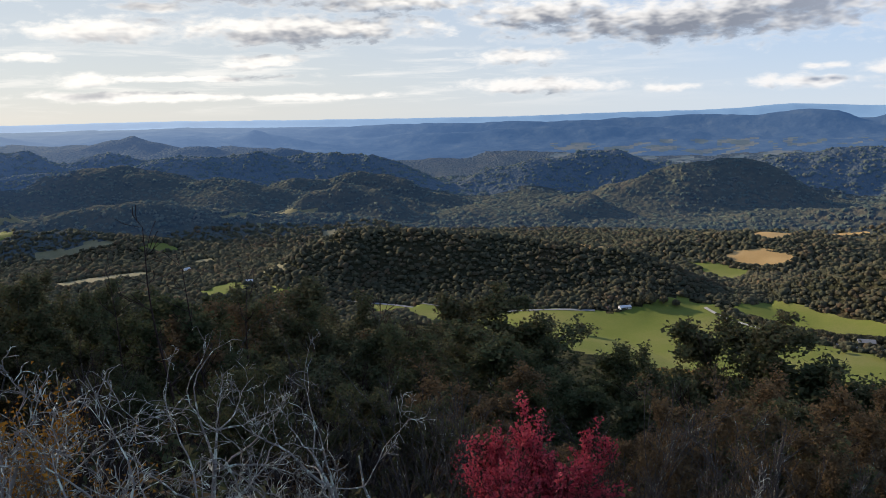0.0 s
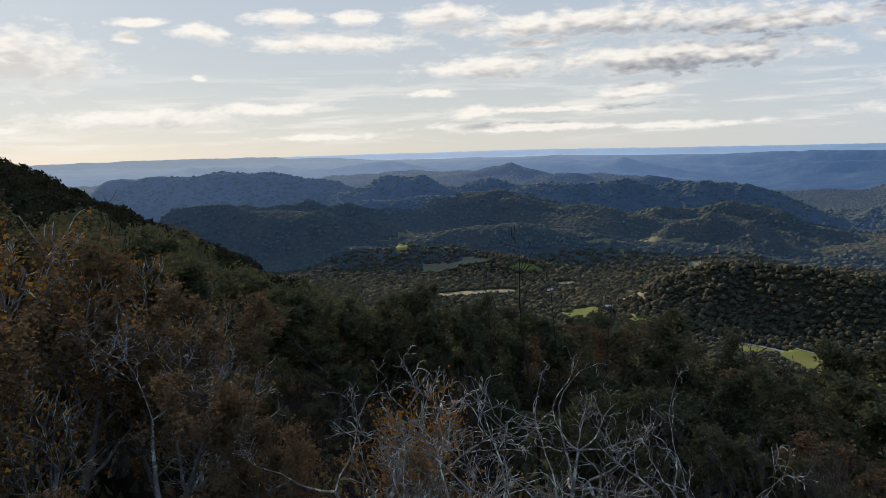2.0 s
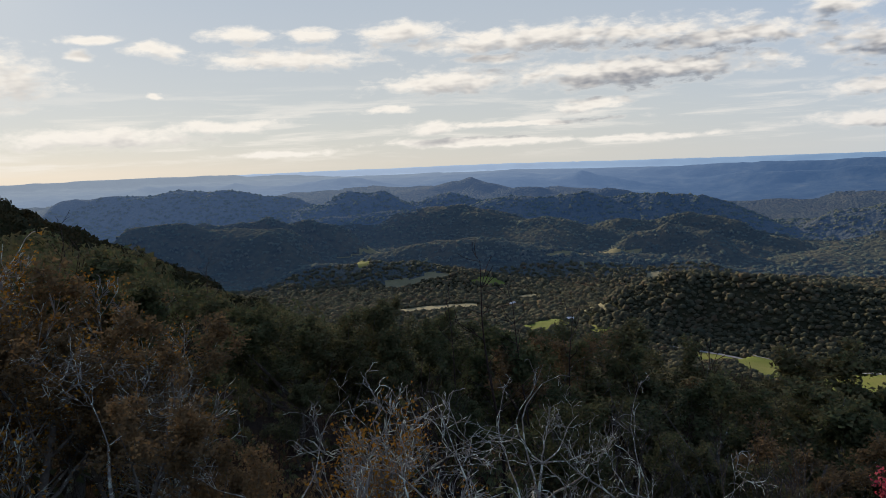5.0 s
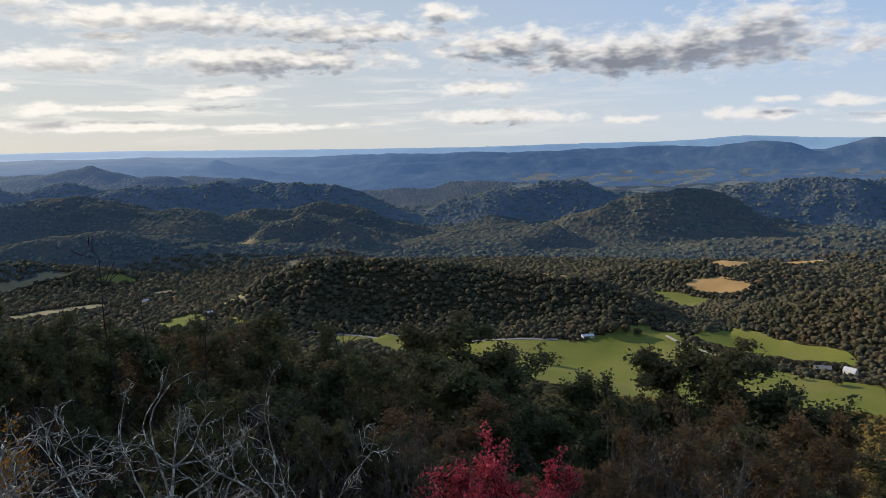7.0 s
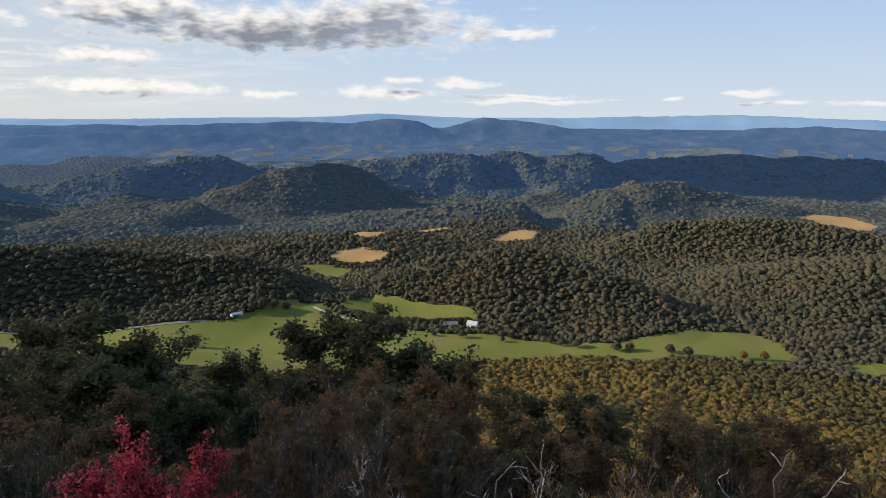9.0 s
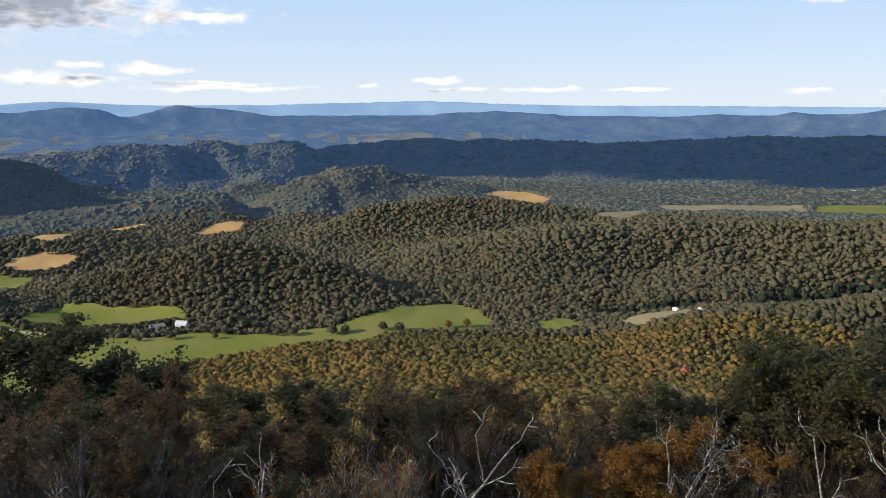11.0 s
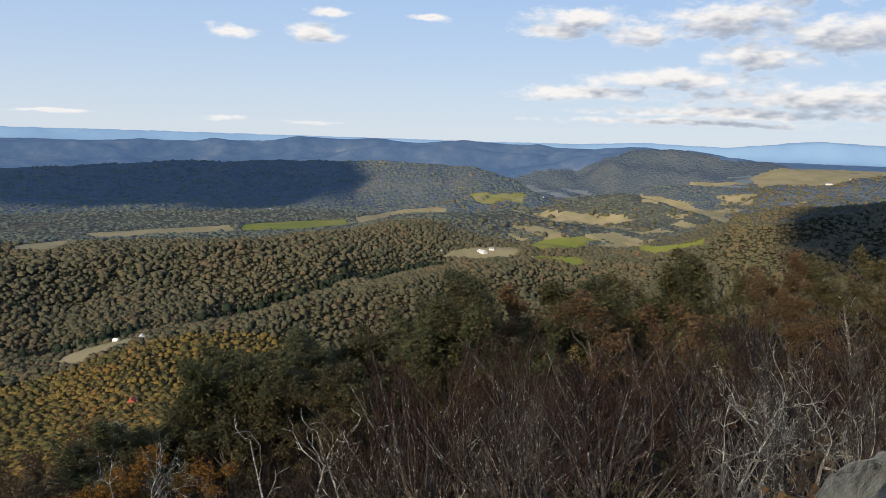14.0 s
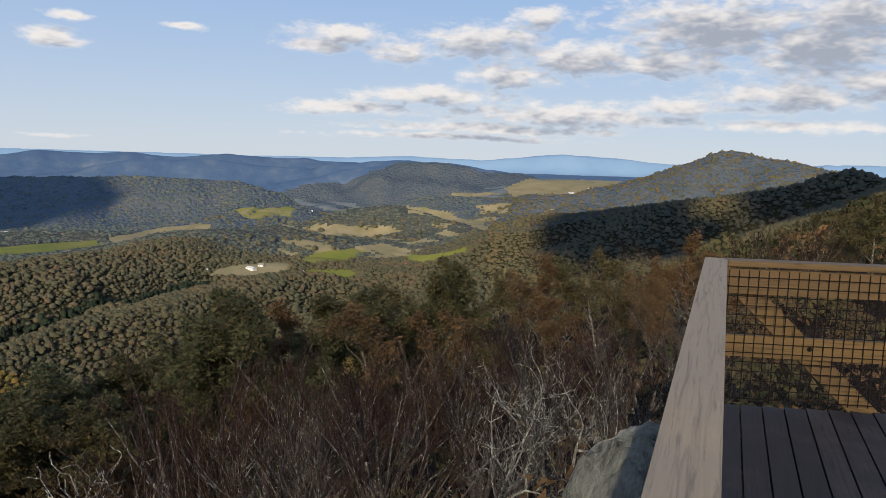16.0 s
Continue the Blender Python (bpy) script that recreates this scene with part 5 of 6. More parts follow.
for k in range(4):
    template("oak", OAK_RULE, 100 + k, 3.4, 0.10, 1, "bark", (5, 4, 3, 3), (22, 0.043, 0.07, "oak"), 0.12)
for k in range(2):
    template("oak_tall", OAK_RULE, 100 + k, 3.4, 0.10, 1, "bark", (5, 4, 3, 3), (26, 0.033, 0.06, "oak"), 0.12)
    template("brown_oak_tall", OAK_RULE, 120 + k, 3.2, 0.09, 1, "bark", (5, 4, 3, 3), (22, 0.030, 0.06, "rust"), 0.12)
template("great_oak", OAK_RULE, 103, 3.4, 0.10, 1, "bark", (5, 4, 3, 3), (30, 0.040, 0.07, "oak"), 0.12)
for k in range(2):
    template("brown_oak", OAK_RULE, 120 + k, 3.2, 0.09, 1, "bark", (5, 4, 3, 3), (20, 0.035, 0.07, "rust"), 0.12)
    template("russet", OAK_RULE, 190 + k, 3.0, 0.08, 1, "bark", (5, 4, 3, 3), (28, 0.036, 0.08, "russet"), 0.12)
    template("amber", MAPLE_RULE, 130 + k, 1.8, 0.04, 2, "dead", (5, 4, 3, 3), (1, 0.020, 0.06, "amber"), 0.25)
    template("maple", MAPLE_RULE, 140 + k, 1.6, 0.04, 3, "twig", (5, 4, 3, 3), (2, 0.034, 0.05, "crimson"), 0.3)
    template("snag", SNAG_RULE, 170 + k, 2.6, 0.034, 1, "dead", (6, 5, 4), None, 0.12)
    template("spire", SPIRE_RULE, 180 + k, 5.0, 0.03, 1, "twig", (5, 3), None, 0.04)
for k in range(3):
    template("spread", SPREAD_RULE, 155 + k, 2.2, 0.085, 1, "dead", (6, 5, 4, 3, 3), None, 0.25)
    template("dead", DEAD_RULE, 150 + k, 2.6, 0.055, 1, "dead", (6, 5, 4, 3, 3), None, 0.3)
    template("fan", FAN_RULE, 160 + k, 1.9, 0.07, 4, "stem", (6, 5, 3, 3), None, 0.28, "fan_twig")
    template("pale_fan", FAN_RULE, 165 + k, 1.9, 0.044, 3, "pale_twig", (6, 5, 4, 3), None, 0.30)

KINDS = {  # name, label, leaf part
    "oak": ("oak_tree", "dark green oak with browning autumn leaves on the slope", "trees"),
    "great_oak": ("oak_tree", "broad dark green oak rising from the scrub", "trees"),
    "brown_oak": ("oak_tree", "rust brown autumn oak among bare branches", "trees"),
    "russet": ("oak_tree", "rounded orange-brown autumn oak on the slope", "trees"),
    "amber": ("sapling", "thin sapling with sparse amber autumn leaves", "trees"),
    "maple": ("maple_bush", "bright crimson autumn maple bush among bare twigs", "bushes"),
    "snag": ("snag", "bleached dead snag with broken pale limbs", "trees"),
    "spire": ("dead_sapling", "tall thin leafless stem standing above the scrub", "trees"),
    "dead": ("dead_tree", "leafless tree with grey limbs covered in lichen", "trees"),
    "spread": ("dead_tree", "broad leafless tree with spreading lichen-crusted limbs", "trees"),
    "fan": ("bare_shrub", "leafless shrub with upright red-brown twigs", "bushes"),
    "pale_fan": ("bare_shrub", "leafless shrub with pale lichened stems", "bushes"),
}
GROUPS = {"oak": "oaks below the look-out", "brown_oak": "oaks below the look-out", "fan": "bare shrubs below the look-out", "pale_fan": "bare shrubs below the look-out",
          "dead": "dead trees below the look-out", "spread": "dead trees below the look-out", "snag": "snags below the look-out", "amber": "saplings below the look-out"}


def height_at(x, y):
    return float(land(np.array([x]), np.array([y]))[0])


def plant(kind, az, dist, top_el, seed, wide=1.0, least=1.2):
    """One tree whose top stands at that height angle from the look-out."""
    rng = random.Random(seed * 7 + 3)
    wood, leaves, top = TEMPLATES[kind][seed % len(TEMPLATES[kind])]
    x, y = plan(az, dist)
    ground = height_at(x, y) - 0.15
    tall = max(EYE + dist * math.tan(radians(top_el)) - ground, least)
    if tall / top > 2.0 and kind + "_tall" in TEMPLATES:
        wood, leaves, top = TEMPLATES[kind + "_tall"][seed % 2]
    name, label, category = KINDS[kind]
    tree = new(name)
    s = tall / top
    tree.matrix_world = pose(x, y, ground, 0, 0, rng.random() * 360) @ Matrix.Diagonal((s * wide, s * wide, s, 1))
    tagged(tree, label, "tree" if category == "trees" else "shrub", GROUPS.get(kind, ""))
    trunk = new("trunk" if category == "trees" else "stem", wood)
    trunk.parent = tree
    if leaves:
        crown = new("crown" if category == "trees" else "foliage" if kind == "maple" else "crown", leaves)
        crown.parent = tree
    return tree


def build_near_trees():
    rng = random.Random(11)
    seed = 0
    # oaks that make the skyline, then lower rows in front of them
    az = 64.0
    while az > -142:
        far = 17 if az > 44 else 24 if az > 30 else 25 if az > -32 else 28 if az > -90 else 32
        kind = "oak" if (-104 < az < -66) or rng.random() < (0.8 if az > -18 else 0.45) else "brown_oak" if rng.random() < 0.5 else "fan"
        if az < -66 and kind == "brown_oak":
            kind = "fan"
        plant(kind, az, far * (0.85 + 0.3 * rng.random()), skyline(az) + 0.2 - 0.9 * rng.random(), seed, 1.0 + 0.3 * rng.random())
        seed += 1
        az -= 2.2 if az > -34 else 3.0 if az > -90 else 3.9
    az = 63.0
    while az > -130:
        bottom = skyline(az) - 4.2 - 2.0 * rng.random()
        if az > 42:
            kind = rng.choice(["brown_oak", "fan", "fan", "oak"])
        elif az > 5:
            kind = rng.choice(["oak", "fan", "pale_fan", "oak"])
        elif az > -34:
            kind = rng.choice(["oak", "brown_oak", "fan", "brown_oak"])
        elif az > -66:
            kind = rng.choice(["brown_oak", "fan", "brown_oak", "oak", "russet"])
        else:
            kind = rng.choice(["fan", "pale_fan", "fan"])
        plant(kind, az, 15 + 6 * rng.random(), max(bottom, -27), seed, 1.0 + 0.3 * rng.random())
        seed += 1
        az -= 3.4 if az > -34 else 4.2
    # lichened dead trees close by
    for az, dist, el, wide in ((36, 9.0, -13.0, 1.4), (48, 9.5, -12.0, 1.3), (3.2, 9.6, -19.5, 0.9), (-25, 12, -22.5, 1.0), (-63, 26, -20.0, 1.1), (-69, 27, -19.5, 1.1)):
        plant("dead", az, dist, el, seed, wide)
        seed += 1
    for az, dist, el, wide in ((-116, 11.5, -12.6, 0.7), (-112.5, 10, -15.5, 0.6), (-119.5, 10.5, -12.2, 0.6), (-122.5, 9.5, -15, 0.5), (-68, 17, -21.5, 0.8), (-75, 15, -24, 0.7), (23, 6.6, -16.0, 0.95), (13, 7.4, -18.0, 0.85), (33, 8.2, -15.0, 0.9), (18, 9.5, -14.8, 0.8), (7, 9.0, -17.5, 0.7)):
        plant("spread", az, dist, el, seed, wide)
        seed += 1
    for az, dist, el, wide in ((-2, 14, -19.0, 1.0), (-13, 14, -19.5, 1.0), (-17, 15, -20.0, 1.1), (-21, 14, -20.5, 1.0), (-28, 15, -21.0, 1.1), (2, 13, -18.5, 1.0), (-33, 16, -23, 1.0), (-52, 17, -22.5, 1.0), (-58, 18, -22, 1.0)):
        plant("pale_fan", az, dist, el, seed, wide)
        seed += 1
    for az, dist, el, wide in ((62, 15, -2.0, 0.9), (58.5, 14, -5.6, 1.0), (55, 14, -6.4, 1.1), (51, 15, -8.0, 1.1), (60, 11, -6.5, 1.1), (54, 11, -9.5, 1.1), (48, 12, -10.2, 1.1), (43, 12, -11.5, 1.1), (57, 9, -13, 1.0), (49, 9, -15, 1.0), (41, 9, -16, 1.0)):
        plant("brown_oak", az, dist, el, seed, wide)
        seed += 1
    for az, dist, el in ((20.0, 19, -5.8), (23.5, 20, -9.5), (17.6, 21, -9.6), (50.5, 40, -2.2), (42, 36, -6.2), (14.8, 22, -10.2)):
        plant("spire", az, dist, el, seed, 1.3)
        seed += 1
    for az, dist, el, wide in ((-6.6, 12.5, -22.3, 0.9), (-9.6, 13, -23.2, 0.85), (-4.4, 12, -24.6, 0.8)):
        plant("maple", az, dist, el, seed, wide)
        seed += 1
    for az, dist, el in ((29.3, 8.6, -16.8), (24.8, 8.4, -21.5), (45, 13, -10.5), (52, 15, -6.5), (55.5, 14, -3.6), (59.5, 15, -0.4), (62, 13, -3.5), (56, 11, -9)):
        plant("amber", az, dist, el, seed, 1.0)
        seed += 1
    for az, dist, el, wide in ((-70.3, 18, -22.9, 1.5), (-64.6, 18, -24.0, 1.2), (-125.3, 20, -6.9, 0.85), (-24.5, 16, -20.6, 1.0)):
        plant("russet" if -100 < az < -60 else "brown_oak", az, dist, el, seed, wide)
        seed += 1
    for az, dist, el, wide in ((-79, 27, -15.8, 1.3), (-83, 28, -15.4, 1.4), (-76, 27, -17, 1.2)):
        plant("great_oak", az, dist, el, seed, wide)
        seed += 1
    # the fringe that steps down to the open golden slope
    for kind, az, dist, el, wide in (("oak", -30.6, 21, -19.0, 1.1), ("brown_oak", -32.6, 20, -20.2, 1.2), ("oak", -34.8, 21, -21.0, 1.2), ("brown_oak", -37.2, 20, -21.5, 1.3), ("oak", -39.8, 21, -22.0, 1.3),
                                     ("brown_oak", -42.4, 20, -22.0, 1.3), ("fan", -44.2, 19, -21.6, 1.2), ("oak", -46.4, 21, -22.2, 1.3), ("brown_oak", -49.0, 20, -21.8, 1.3), ("fan", -51.0, 19, -21.2, 1.2),
                                     ("oak", -53.2, 21, -21.6, 1.3), ("brown_oak", -56.0, 20, -21.8, 1.2), ("amber", -40.8, 15, -25.0, 1.0), ("amber", -47.5, 15, -25.5, 1.0)):
        plant(kind, az, dist, el, seed, wide)
        seed += 1
    # dark oaks behind the bare shrubs, up towards the boulders
    for kind, az, dist, drop, wide in (("oak", -93.5, 23, 0.6, 1.2), ("brown_oak", -97, 24, 0.5, 1.3), ("oak", -100.5, 23, 0.4, 1.3), ("oak", -104, 24, 0.4, 1.3), ("brown_oak", -107.5, 23, 0.5, 1.3),
                                       ("oak", -111, 22, 0.5, 1.2), ("oak", -114.5, 23, 0.5, 1.2), ("brown_oak", -118, 22, 0.5, 1.2), ("oak", -121.5, 23, 0.5, 1.2), ("brown_oak", -129, 22, 0.6, 1.1)):
        plant(kind, az, dist, skyline(az) - drop, seed, wide)
        seed += 1
    for az, dist, el in ((-33.5, 13, -23.6), (-38.6, 13, -24.6), (-50.2, 14, -22.6), (-53.0, 14, -22.9)):
        plant("snag", az, dist, el, seed, 1.1)
        seed += 1
    for az, dist, el in ((-90, 14, -20.2), (-82.5, 14, -20.5), (-86, 13.5, -21.5), (-93.3, 15, -19.0), (-80, 14, -22.2)):
        plant("snag", az, dist, el, seed, 1.1)
        seed += 1
    for az, dist, el in ((-92, 14.5, -13.6), (-96, 13.5, -13.0), (-100, 13, -12.6), (-104.5, 13.5, -12.2), (-109, 14.5, -11.6), (-112.5, 13, -12.5), (-117.5, 14, -10.5), (-123, 14, -9.6), (-98, 12, -14), (-106, 10.5, -15.2), (-92, 11.5, -17.5), (-88, 13, -17.0)):
        plant("fan", az, dist, el, seed, 1.15)
        seed += 1
    for az, dist, el in ((-115.5, 12, -12.4), (-120, 12.5, -11.2), (-114, 9.5, -18.5), (-128, 14, -9.0), (-101.5, 10.0, -16.5), (-118, 10.5, -13.8)):
        plant("pale_fan", az, dist, el, seed, 1.1)
        seed += 1


build_near_trees()


def build_undergrowth():
    """Low leafy scrub between the trees."""
    rng = np.random.default_rng(29)
    shapes = [leaf_cloud(rng, 150, 0.075, 0.7) for _ in range(5)]
    x, y = scatter(rng, 7, 40, -142, 70, 1.9)
    low = (land(x, y) + 1.6 < EYE + np.hypot(x, y) * np.tan(np.radians(skyline(np.degrees(np.arctan2(-x, y))) - 1.0))) & ~((np.degrees(np.arctan2(-x, y)) < -105) & (np.hypot(x, y) < 9))
    x, y = x[low], y[low]
    brown = rng.random(len(x)) < 0.3
    woods("undergrowth", "low dark green scrub under the trees", x[~brown], y[~brown], shapes, 1.0, M["oak"], rng, sink=0.3, tall=1.0)
    woods("undergrowth", "low rust brown scrub under the trees", x[brown], y[brown], shapes, 0.9, M["rust"], rng, sink=0.3, tall=1.0)

    # low bushes on the flanks, under the skyline
    x, y = scatter(rng, 26, 150, -146, 70, 3.4)
    az = np.degrees(np.arctan2(-x, y))
    low = (land(x, y) + 2.4 < EYE + np.hypot(x, y) * np.tan(np.radians(canopy_line(az)))) & ((az < -96) | (az > 34))
    x, y = x[low], y[low]
    brown = rng.random(len(x)) < 0.35
    shapes = [leaf_cloud(rng, 130, 0.07, 0.8) for _ in range(5)]
    woods("undergrowth", "green bushes on the flank of the mountain, shade painted into their leaves", x[~brown], y[~brown], shapes, 1.9, M["shaded_oak"], rng, sink=0.3, tall=1.0)
    woods("undergrowth", "brown autumn bushes on the flank of the mountain", x[brown], y[brown], shapes, 1.8, M["rust"], rng, sink=0.3, tall=1.0)


build_undergrowth()


def build_brush():
    """Thin bare twigs that fill the ground between the trees."""
    rng = np.random.default_rng(23)
    n = 13000
    az = np.radians(rng.uniform(-142, 68, n))
    d = 5 + 40 * rng.random(n) ** 1.3
    x, y = -np.sin(az) * d, np.cos(az) * d
    keep = ~((np.degrees(az) < -112) & (d < 7))
    x, y, d = x[keep], y[keep], d[keep]
    n = len(x)
    z = land(x, y)
    lean = rng.normal(size=(n, 3)) * 0.8
    lean[:, 2] = 1
    tall = (0.9 + 1.3 * rng.random(n)) * np.clip(d / 12, 0.5, 1.2)
    root = np.stack([x, y, z - 0.1], 1)
    bend = root + lean * tall[:, None] * 0.55 + rng.normal(size=(n, 3)) * 0.08
    tip = bend + (lean + rng.normal(size=(n, 3)) * 0.4) * tall[:, None] * 0.5
    r = 0.003 + 0.005 * rng.random(n)
    vs, fs = [], []
    for k, (p, s) in enumerate(((root, 1.0), (bend, 0.7), (tip, 0.3))):
        for a in (0, 2.1, 4.2):
            vs.append(p + np.stack([np.cos(a) * r * s, np.sin(a) * r * s, 0 * r], 1))
    verts = np.stack(vs, 1).reshape(-1, 3)
    quad = np.array([[0, 1, 4, 3], [1, 2, 5, 4], [2, 0, 3, 5], [3, 4, 7, 6], [4, 5, 8, 7], [5, 3, 6, 8]])
    faces = (quad[None] + (np.arange(n) * 9)[:, None, None]).reshape(-1, 4)
    thing("brush", mesh_from("brush", verts, faces), M["twig"], None, "thin leafless brush covering the ground below the look-out", "brush", kind="stuff")


build_brush()


def boulder(name, az, dist, top_el, wide, tall, seed):
    bm = bmesh.new()
    bmesh.ops.create_icosphere(bm, subdivisions=5, radius=1.0)
    for v in bm.verts:
        c = v.co.copy()
        c = Vector([math.copysign(abs(q) ** 0.7, q) for q in c])
        big = noise.noise(c * 1.1 + Vector((seed, 0, 0)))
        small = noise.fractal(c * 3.0 + Vector((seed, 5, 0)), 0.7, 2.0, 5)
        v.co = c * (0.92 + 0.09 * big + 0.05 * small)
    x, y = plan(az, dist)
    rock = part(name, bm, M["stone"], None)
    top = EYE + dist * math.tan(radians(top_el))
    rock.matrix_world = pose(x, y, top - tall * 0.92, 3, -2, -55 + seed * 70) @ Matrix.Diagonal((wide, wide * 0.8, tall, 1))
    tagged(rock, "grey lichen-spotted boulder beside the timber look-out", "boulder")
    return rock


boulder("boulder", -122.0, 4.5, -18.5, 0.50, 1.8, 1)
boulder("boulder", -126.5, 5.9, -17.8, 0.40, 1.6, 2)

# ---- farms, lanes and trees of the valley ----
def on_land(az, dist):
    x, y = plan(az, dist)
    return x, y, height_at(x, y)


def building(name, label, az, dist, long, wide, wall_h, roof_h, turn, wall_mat, roof_mat, windows=2, chimney=False):
    x, y, z = on_land(az, dist)
    house = new(name)
    house.matrix_world = pose(x, y, z - 0.3, 0, 0, turn)
    tagged(house, label, "building")
    part("wall", box(bmesh.new(), pose(0, 0, wall_h / 2), long, wide, wall_h), wall_mat, house)
    bm = bmesh.new()
    o = 0.5
    pts = [(-long / 2 - o, -wide / 2 - o, wall_h - 0.2), (long / 2 + o, -wide / 2 - o, wall_h - 0.2), (long / 2 + o, 0, wall_h + roof_h), (-long / 2 - o, 0, wall_h + roof_h),
           (-long / 2 - o, wide / 2 + o, wall_h - 0.2), (long / 2 + o, wide / 2 + o, wall_h - 0.2)]
    v = [bm.verts.new(p) for p in pts]
    for f in ((0, 1, 2, 3), (3, 2, 5, 4), (0, 3, 4), (1, 5, 2), (0, 4, 5, 1)):
        bm.faces.new([v[k] for k in f])
    part("roof", bm, roof_mat, house)
    for k in range(windows):
        wx = -long / 2 + long * (k + 0.5) / windows
        for side in (-1, 1):
            part("window", box(bmesh.new(), pose(wx, side * (wide / 2 + 0.02), wall_h * 0.55), 1.1, 0.08, 1.3), M["wire"], house)
    part("door", box(bmesh.new(), pose(long * 0.1, -wide / 2 - 0.03, 1.2), 1.6, 0.08, 2.2), M["brown"], house)
    if chimney:
        part("chimney", box(bmesh.new(), pose(long * 0.3, 0, wall_h + roof_h), 0.8, 0.8, 1.8), M["red"], house)
    return house


building("barn", "long white barn with a pale metal roof in the green pasture", -13.7, 978, 15, 7, 3.2, 1.8, 12, M["white"], M["tin"], 4)
building("shed", "small dark shed beside the white barn", -12.5, 976, 7, 5, 3.0, 1.8, 30, M["brown"], M["brown"], 1)
building("farmhouse", "grey farmhouse with a steep pale roof beside the lane", -31.6, 930, 13, 8, 4.5, 4.2, -55, M["white"], M["tin"], 3, True)
building("barn", "weathered dark barn near the lane", -29.9, 936, 17, 9, 4.2, 3.0, -20, M["brown"], M["asphalt"], 3)
building("house", "white house in a clearing among autumn trees", -70.4, 900, 8, 5, 3.6, 2.2, 20, M["white"], M["tin"], 3, True)
building("house", "small white house in a wooded clearing", -68.7, 925, 7, 5, 3.2, 2.0, 60, M["white"], M["white"], 2)
building("cottage", "red-roofed cottage almost hidden in the trees", -69.6, 720, 9, 6, 3.4, 2.6, 10, M["brown"], M["red"], 2)
for k, (az, dist, size, wall, roof) in enumerate(((-92.2, 1500, 14, "red", "tin"), (-95.3, 1530, 20, "white", "tin"), (-96.0, 1550, 10, "white", "asphalt"), (-98.2, 1500, 12, "brown", "red"), (-99.0, 1510, 13, "white", "tin"), (-106.8, 1600, 12, "white", "red"),
                                                  (-79.5, 2320, 22, "white", "tin"), (-99.5, 2560, 20, "white", "tin"), (-101.0, 2640, 16, "white", "asphalt"), (-100.2, 2700, 18, "white", "tin"), (-104.4, 2800, 20, "white", "tin"),
                                                  (-117.6, 3150, 26, "white", "tin"), (-118.9, 3300, 24, "white", "tin"), (-120.3, 3450, 28, "white", "tin"), (-118.4, 3060, 22, "white", "tin"), (14.6, 1175, 10, "white", "tin"), (18.9, 1380, 10, "white", "tin"))):
    building("farm_building", f"distant {'red' if wall == 'red' else 'brown' if wall == 'brown' else 'white'} farm building with a {'red' if roof == 'red' else 'grey' if roof == 'asphalt' else 'pale metal'} roof", az, dist, size, size * 0.55, 4.5, 3.0, k * 37, M[wall], M[roof], 2)


def lane(name, label, corners, wide, mat):
    """A lane that follows the ground between its bends."""
    pts = []
    xy = [Vector(plan(a, r)) for a, r in corners]
    for k in range(len(xy) - 1):
        p0, p1, p2, p3 = xy[max(k - 1, 0)], xy[k], xy[k + 1], xy[min(k + 2, len(xy) - 1)]
        for s in np.linspace(0, 1, 16, endpoint=k == len(xy) - 2):
            pts.append(0.5 * (2 * p1 + (p2 - p0) * s + (2 * p0 - 5 * p1 + 4 * p2 - p3) * s * s + (3 * p1 - p0 - 3 * p2 + p3) * s ** 3))
    bm = bmesh.new()
    last = None
    for k, p in enumerate(pts):
        d = (pts[min(k + 1, len(pts) - 1)] - pts[max(k - 1, 0)]).normalized()
        n = Vector((-d.y, d.x)) * wide / 2
        pair = [bm.verts.new((q.x, q.y, height_at(q.x, q.y) + 0.5)) for q in (p - n, p + n)]
        if last:
            bm.faces.new((last[0], last[1], pair[1], pair[0]))
        last = pair
    road = part(name, bm, mat, None)
    tagged(road, label, "road", kind="structure")


lane("lane", "pale gravel farm lane curving through the pasture", [(-19.4, 1000), (-20.2, 984), (-21.4, 968), (-22.9, 956), (-24.4, 944), (-25.9, 936), (-27.6, 931)], 5.0, M["gravel"])
lane("road", "grey valley road past the farmhouse", [(-27.6, 931), (-29.4, 926), (-31.8, 922), (-34, 914), (-37, 896)], 5.5, M["asphalt"])
lane("road", "grey road along the foot of the wooded hill", [(8, 1062), (4, 1040), (0, 1005), (-4, 984), (-8, 972), (-11.5, 968)], 5.5, M["asphalt"])


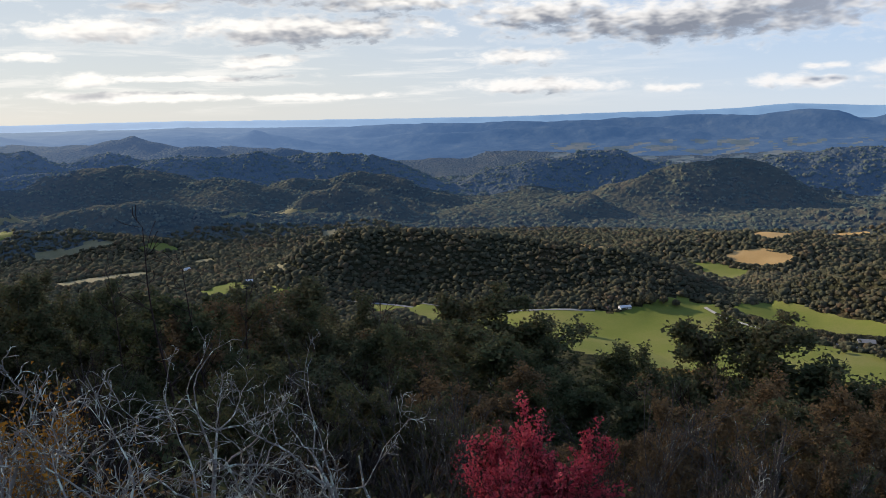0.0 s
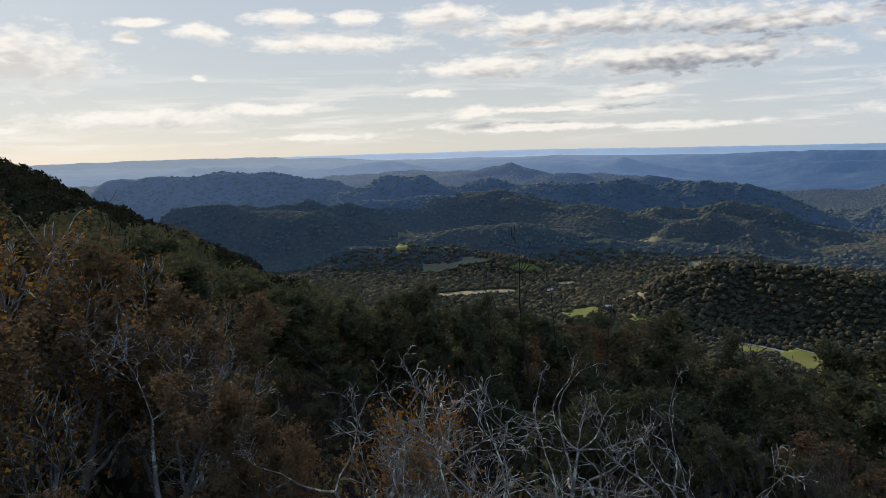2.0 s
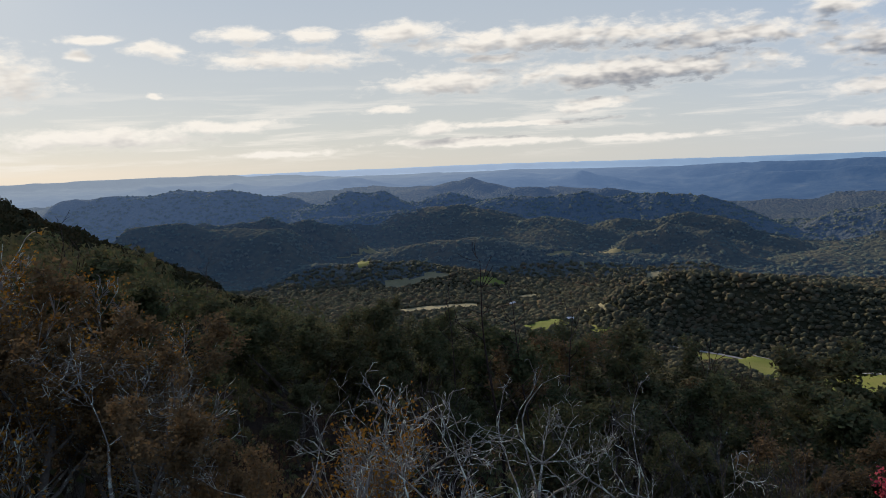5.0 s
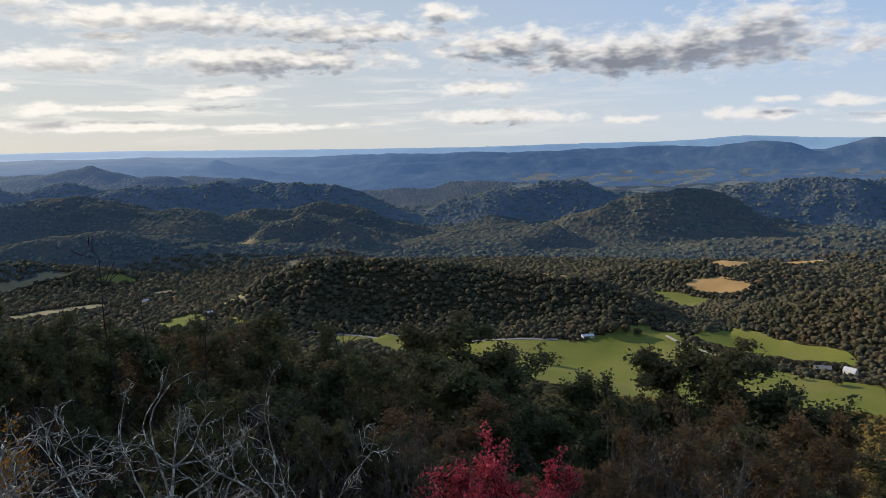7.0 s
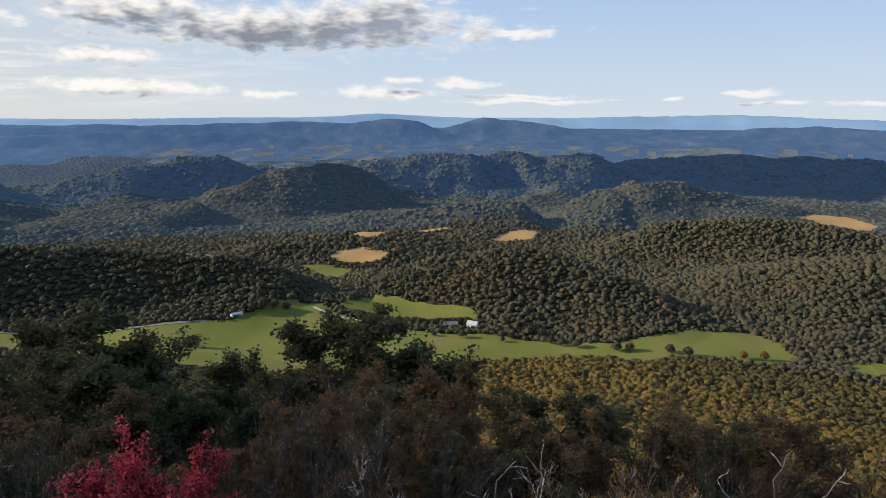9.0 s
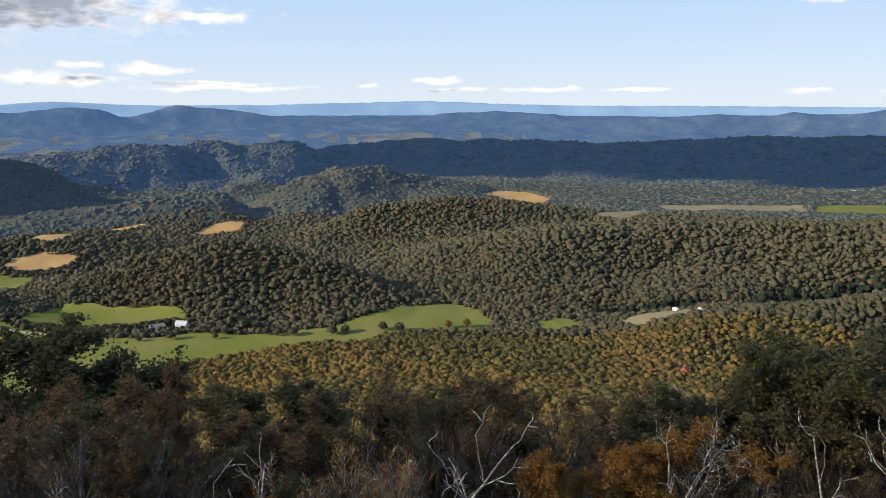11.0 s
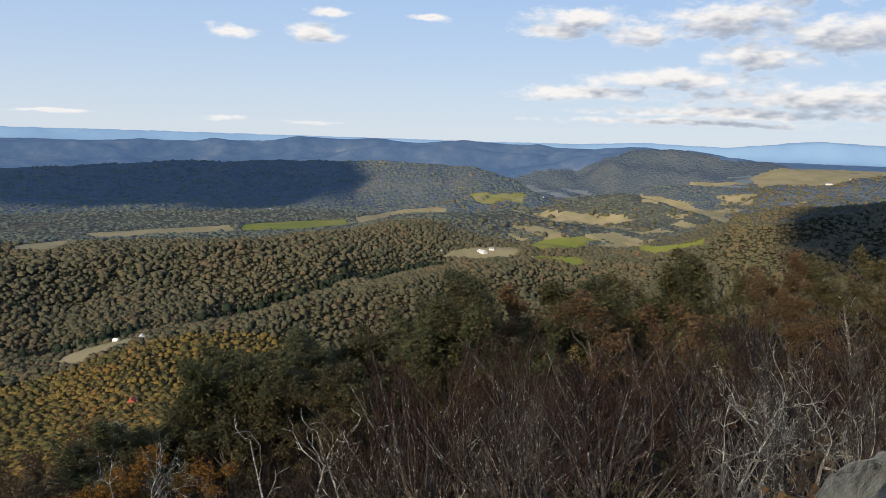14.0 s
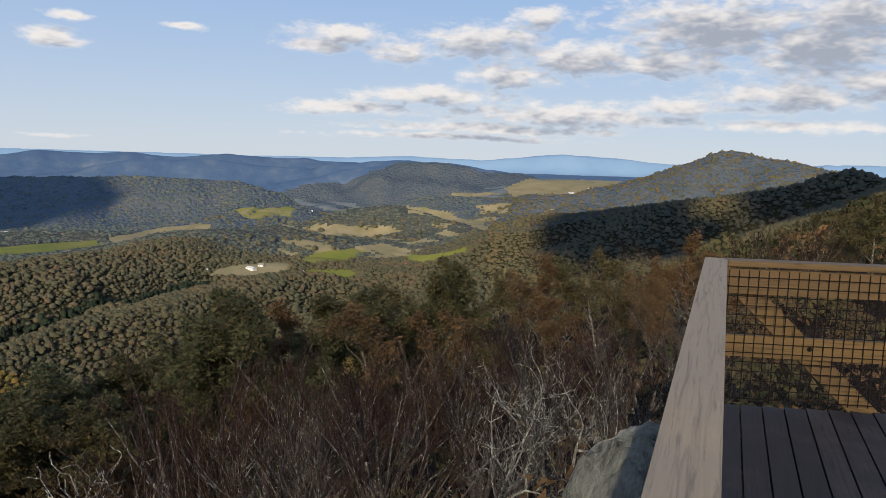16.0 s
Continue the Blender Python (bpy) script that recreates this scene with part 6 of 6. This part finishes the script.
def field_tree(az, dist, wide, tall, mat, seed):
    """A single rounded tree of the open valley."""
    rng = np.random.default_rng(seed)
    wide, tall = wide * 1.25, tall * 1.25
    x, y, z = on_land(az, dist)
    tree = new("field_tree")
    tree.matrix_world = pose(x, y, z - 0.2)
    tagged(tree, "rounded green tree standing in the valley pasture" if mat == "vale" else "rounded autumn-coloured tree standing in the valley pasture", "tree", "trees of the valley pasture")
    bm = bmesh.new()
    bmesh.ops.create_cone(bm, cap_ends=True, segments=6, radius1=0.35, radius2=0.2, depth=tall * 0.5, matrix=pose(0, 0, tall * 0.25))
    part("trunk", bm, M["bark"], tree)
    v, f = leaf_cloud(rng, 150, 0.17, 1.0)
    c, g = lump_ball(rng, 1, 0.4)
    verts = np.concatenate([c * 0.8, v])
    verts[:, :2] *= wide / 2
    verts[:, 2] = (verts[:, 2] + 0.55) * tall * 0.5 + tall * 0.18
    thing("crown", mesh_from("crown", verts, np.concatenate([g, f + len(c)])), M[mat], tree)


rng_field = random.Random(5)
for az, dist, wide, tall in ((-10.45, 884, 11, 13), (-8.2, 872, 5, 5), (-14.8, 988, 9, 11), (-15.6, 992, 11, 13), (-16.5, 996, 10, 11), (-17.4, 994, 9, 9), (-14.3, 992, 8, 9), (-30.8, 893, 9, 9), (-33.2, 905, 7, 8), (-34.6, 893, 8, 8),
                             (-36.0, 905, 14, 15), (-36.9, 900, 12, 12), (-37.6, 880, 9, 9), (-38.4, 872, 8, 8), (-39.6, 868, 10, 9), (-42.6, 862, 10, 10), (-43.6, 866, 9, 9), (-28.6, 900, 6, 6), (-33.9, 880, 6, 7), (-46.5, 872, 9, 9), (-47.8, 868, 10, 10), (-51.6, 880, 8, 9), (-53.0, 884, 8, 10)):
    field_tree(az, dist, wide, tall, "gold" if az < -38 and rng_field.random() < 0.6 else "vale", int(-az * 10))
# the hedgerow along the lane
for k in range(34):
    a = -22.6 - 0.26 * k + 0.1 * rng_field.random()
    field_tree(a, float(np.interp(a, [-31.5, -28, -26, -24, -22.5], [940, 944, 950, 962, 976])) + 6 * rng_field.random(), 7 + 4 * rng_field.random(), 6 + 3 * rng_field.random(), "vale", 700 + k)
for k in range(16):
    a = -19.8 - 0.42 * k + 0.2 * rng_field.random()
    field_tree(a, float(np.interp(a, [-26.5, -23.5, -21.5, -19.5], [1370, 1270, 1300, 1370])) + 8 * rng_field.random(), 8, 8, "vale", 760 + k)


def build_pond():
    x, y, z = on_land(-52.3, 848)
    bm = bmesh.new()
    ring = [bm.verts.new((math.cos(a) * 15 * (1 + 0.15 * math.sin(3 * a)), math.sin(a) * 7 * (1 + 0.12 * math.cos(2 * a)), 0)) for a in np.linspace(0, 2 * math.pi, 28, endpoint=False)]
    bm.faces.new(ring)
    pond = part("pond", bm, M["water"], None)
    pond.matrix_world = pose(x, y, z + 0.9, 0, 0, -52)
    tagged(pond, "small still farm pond at the pasture's edge", "pond", kind="structure")


build_pond()
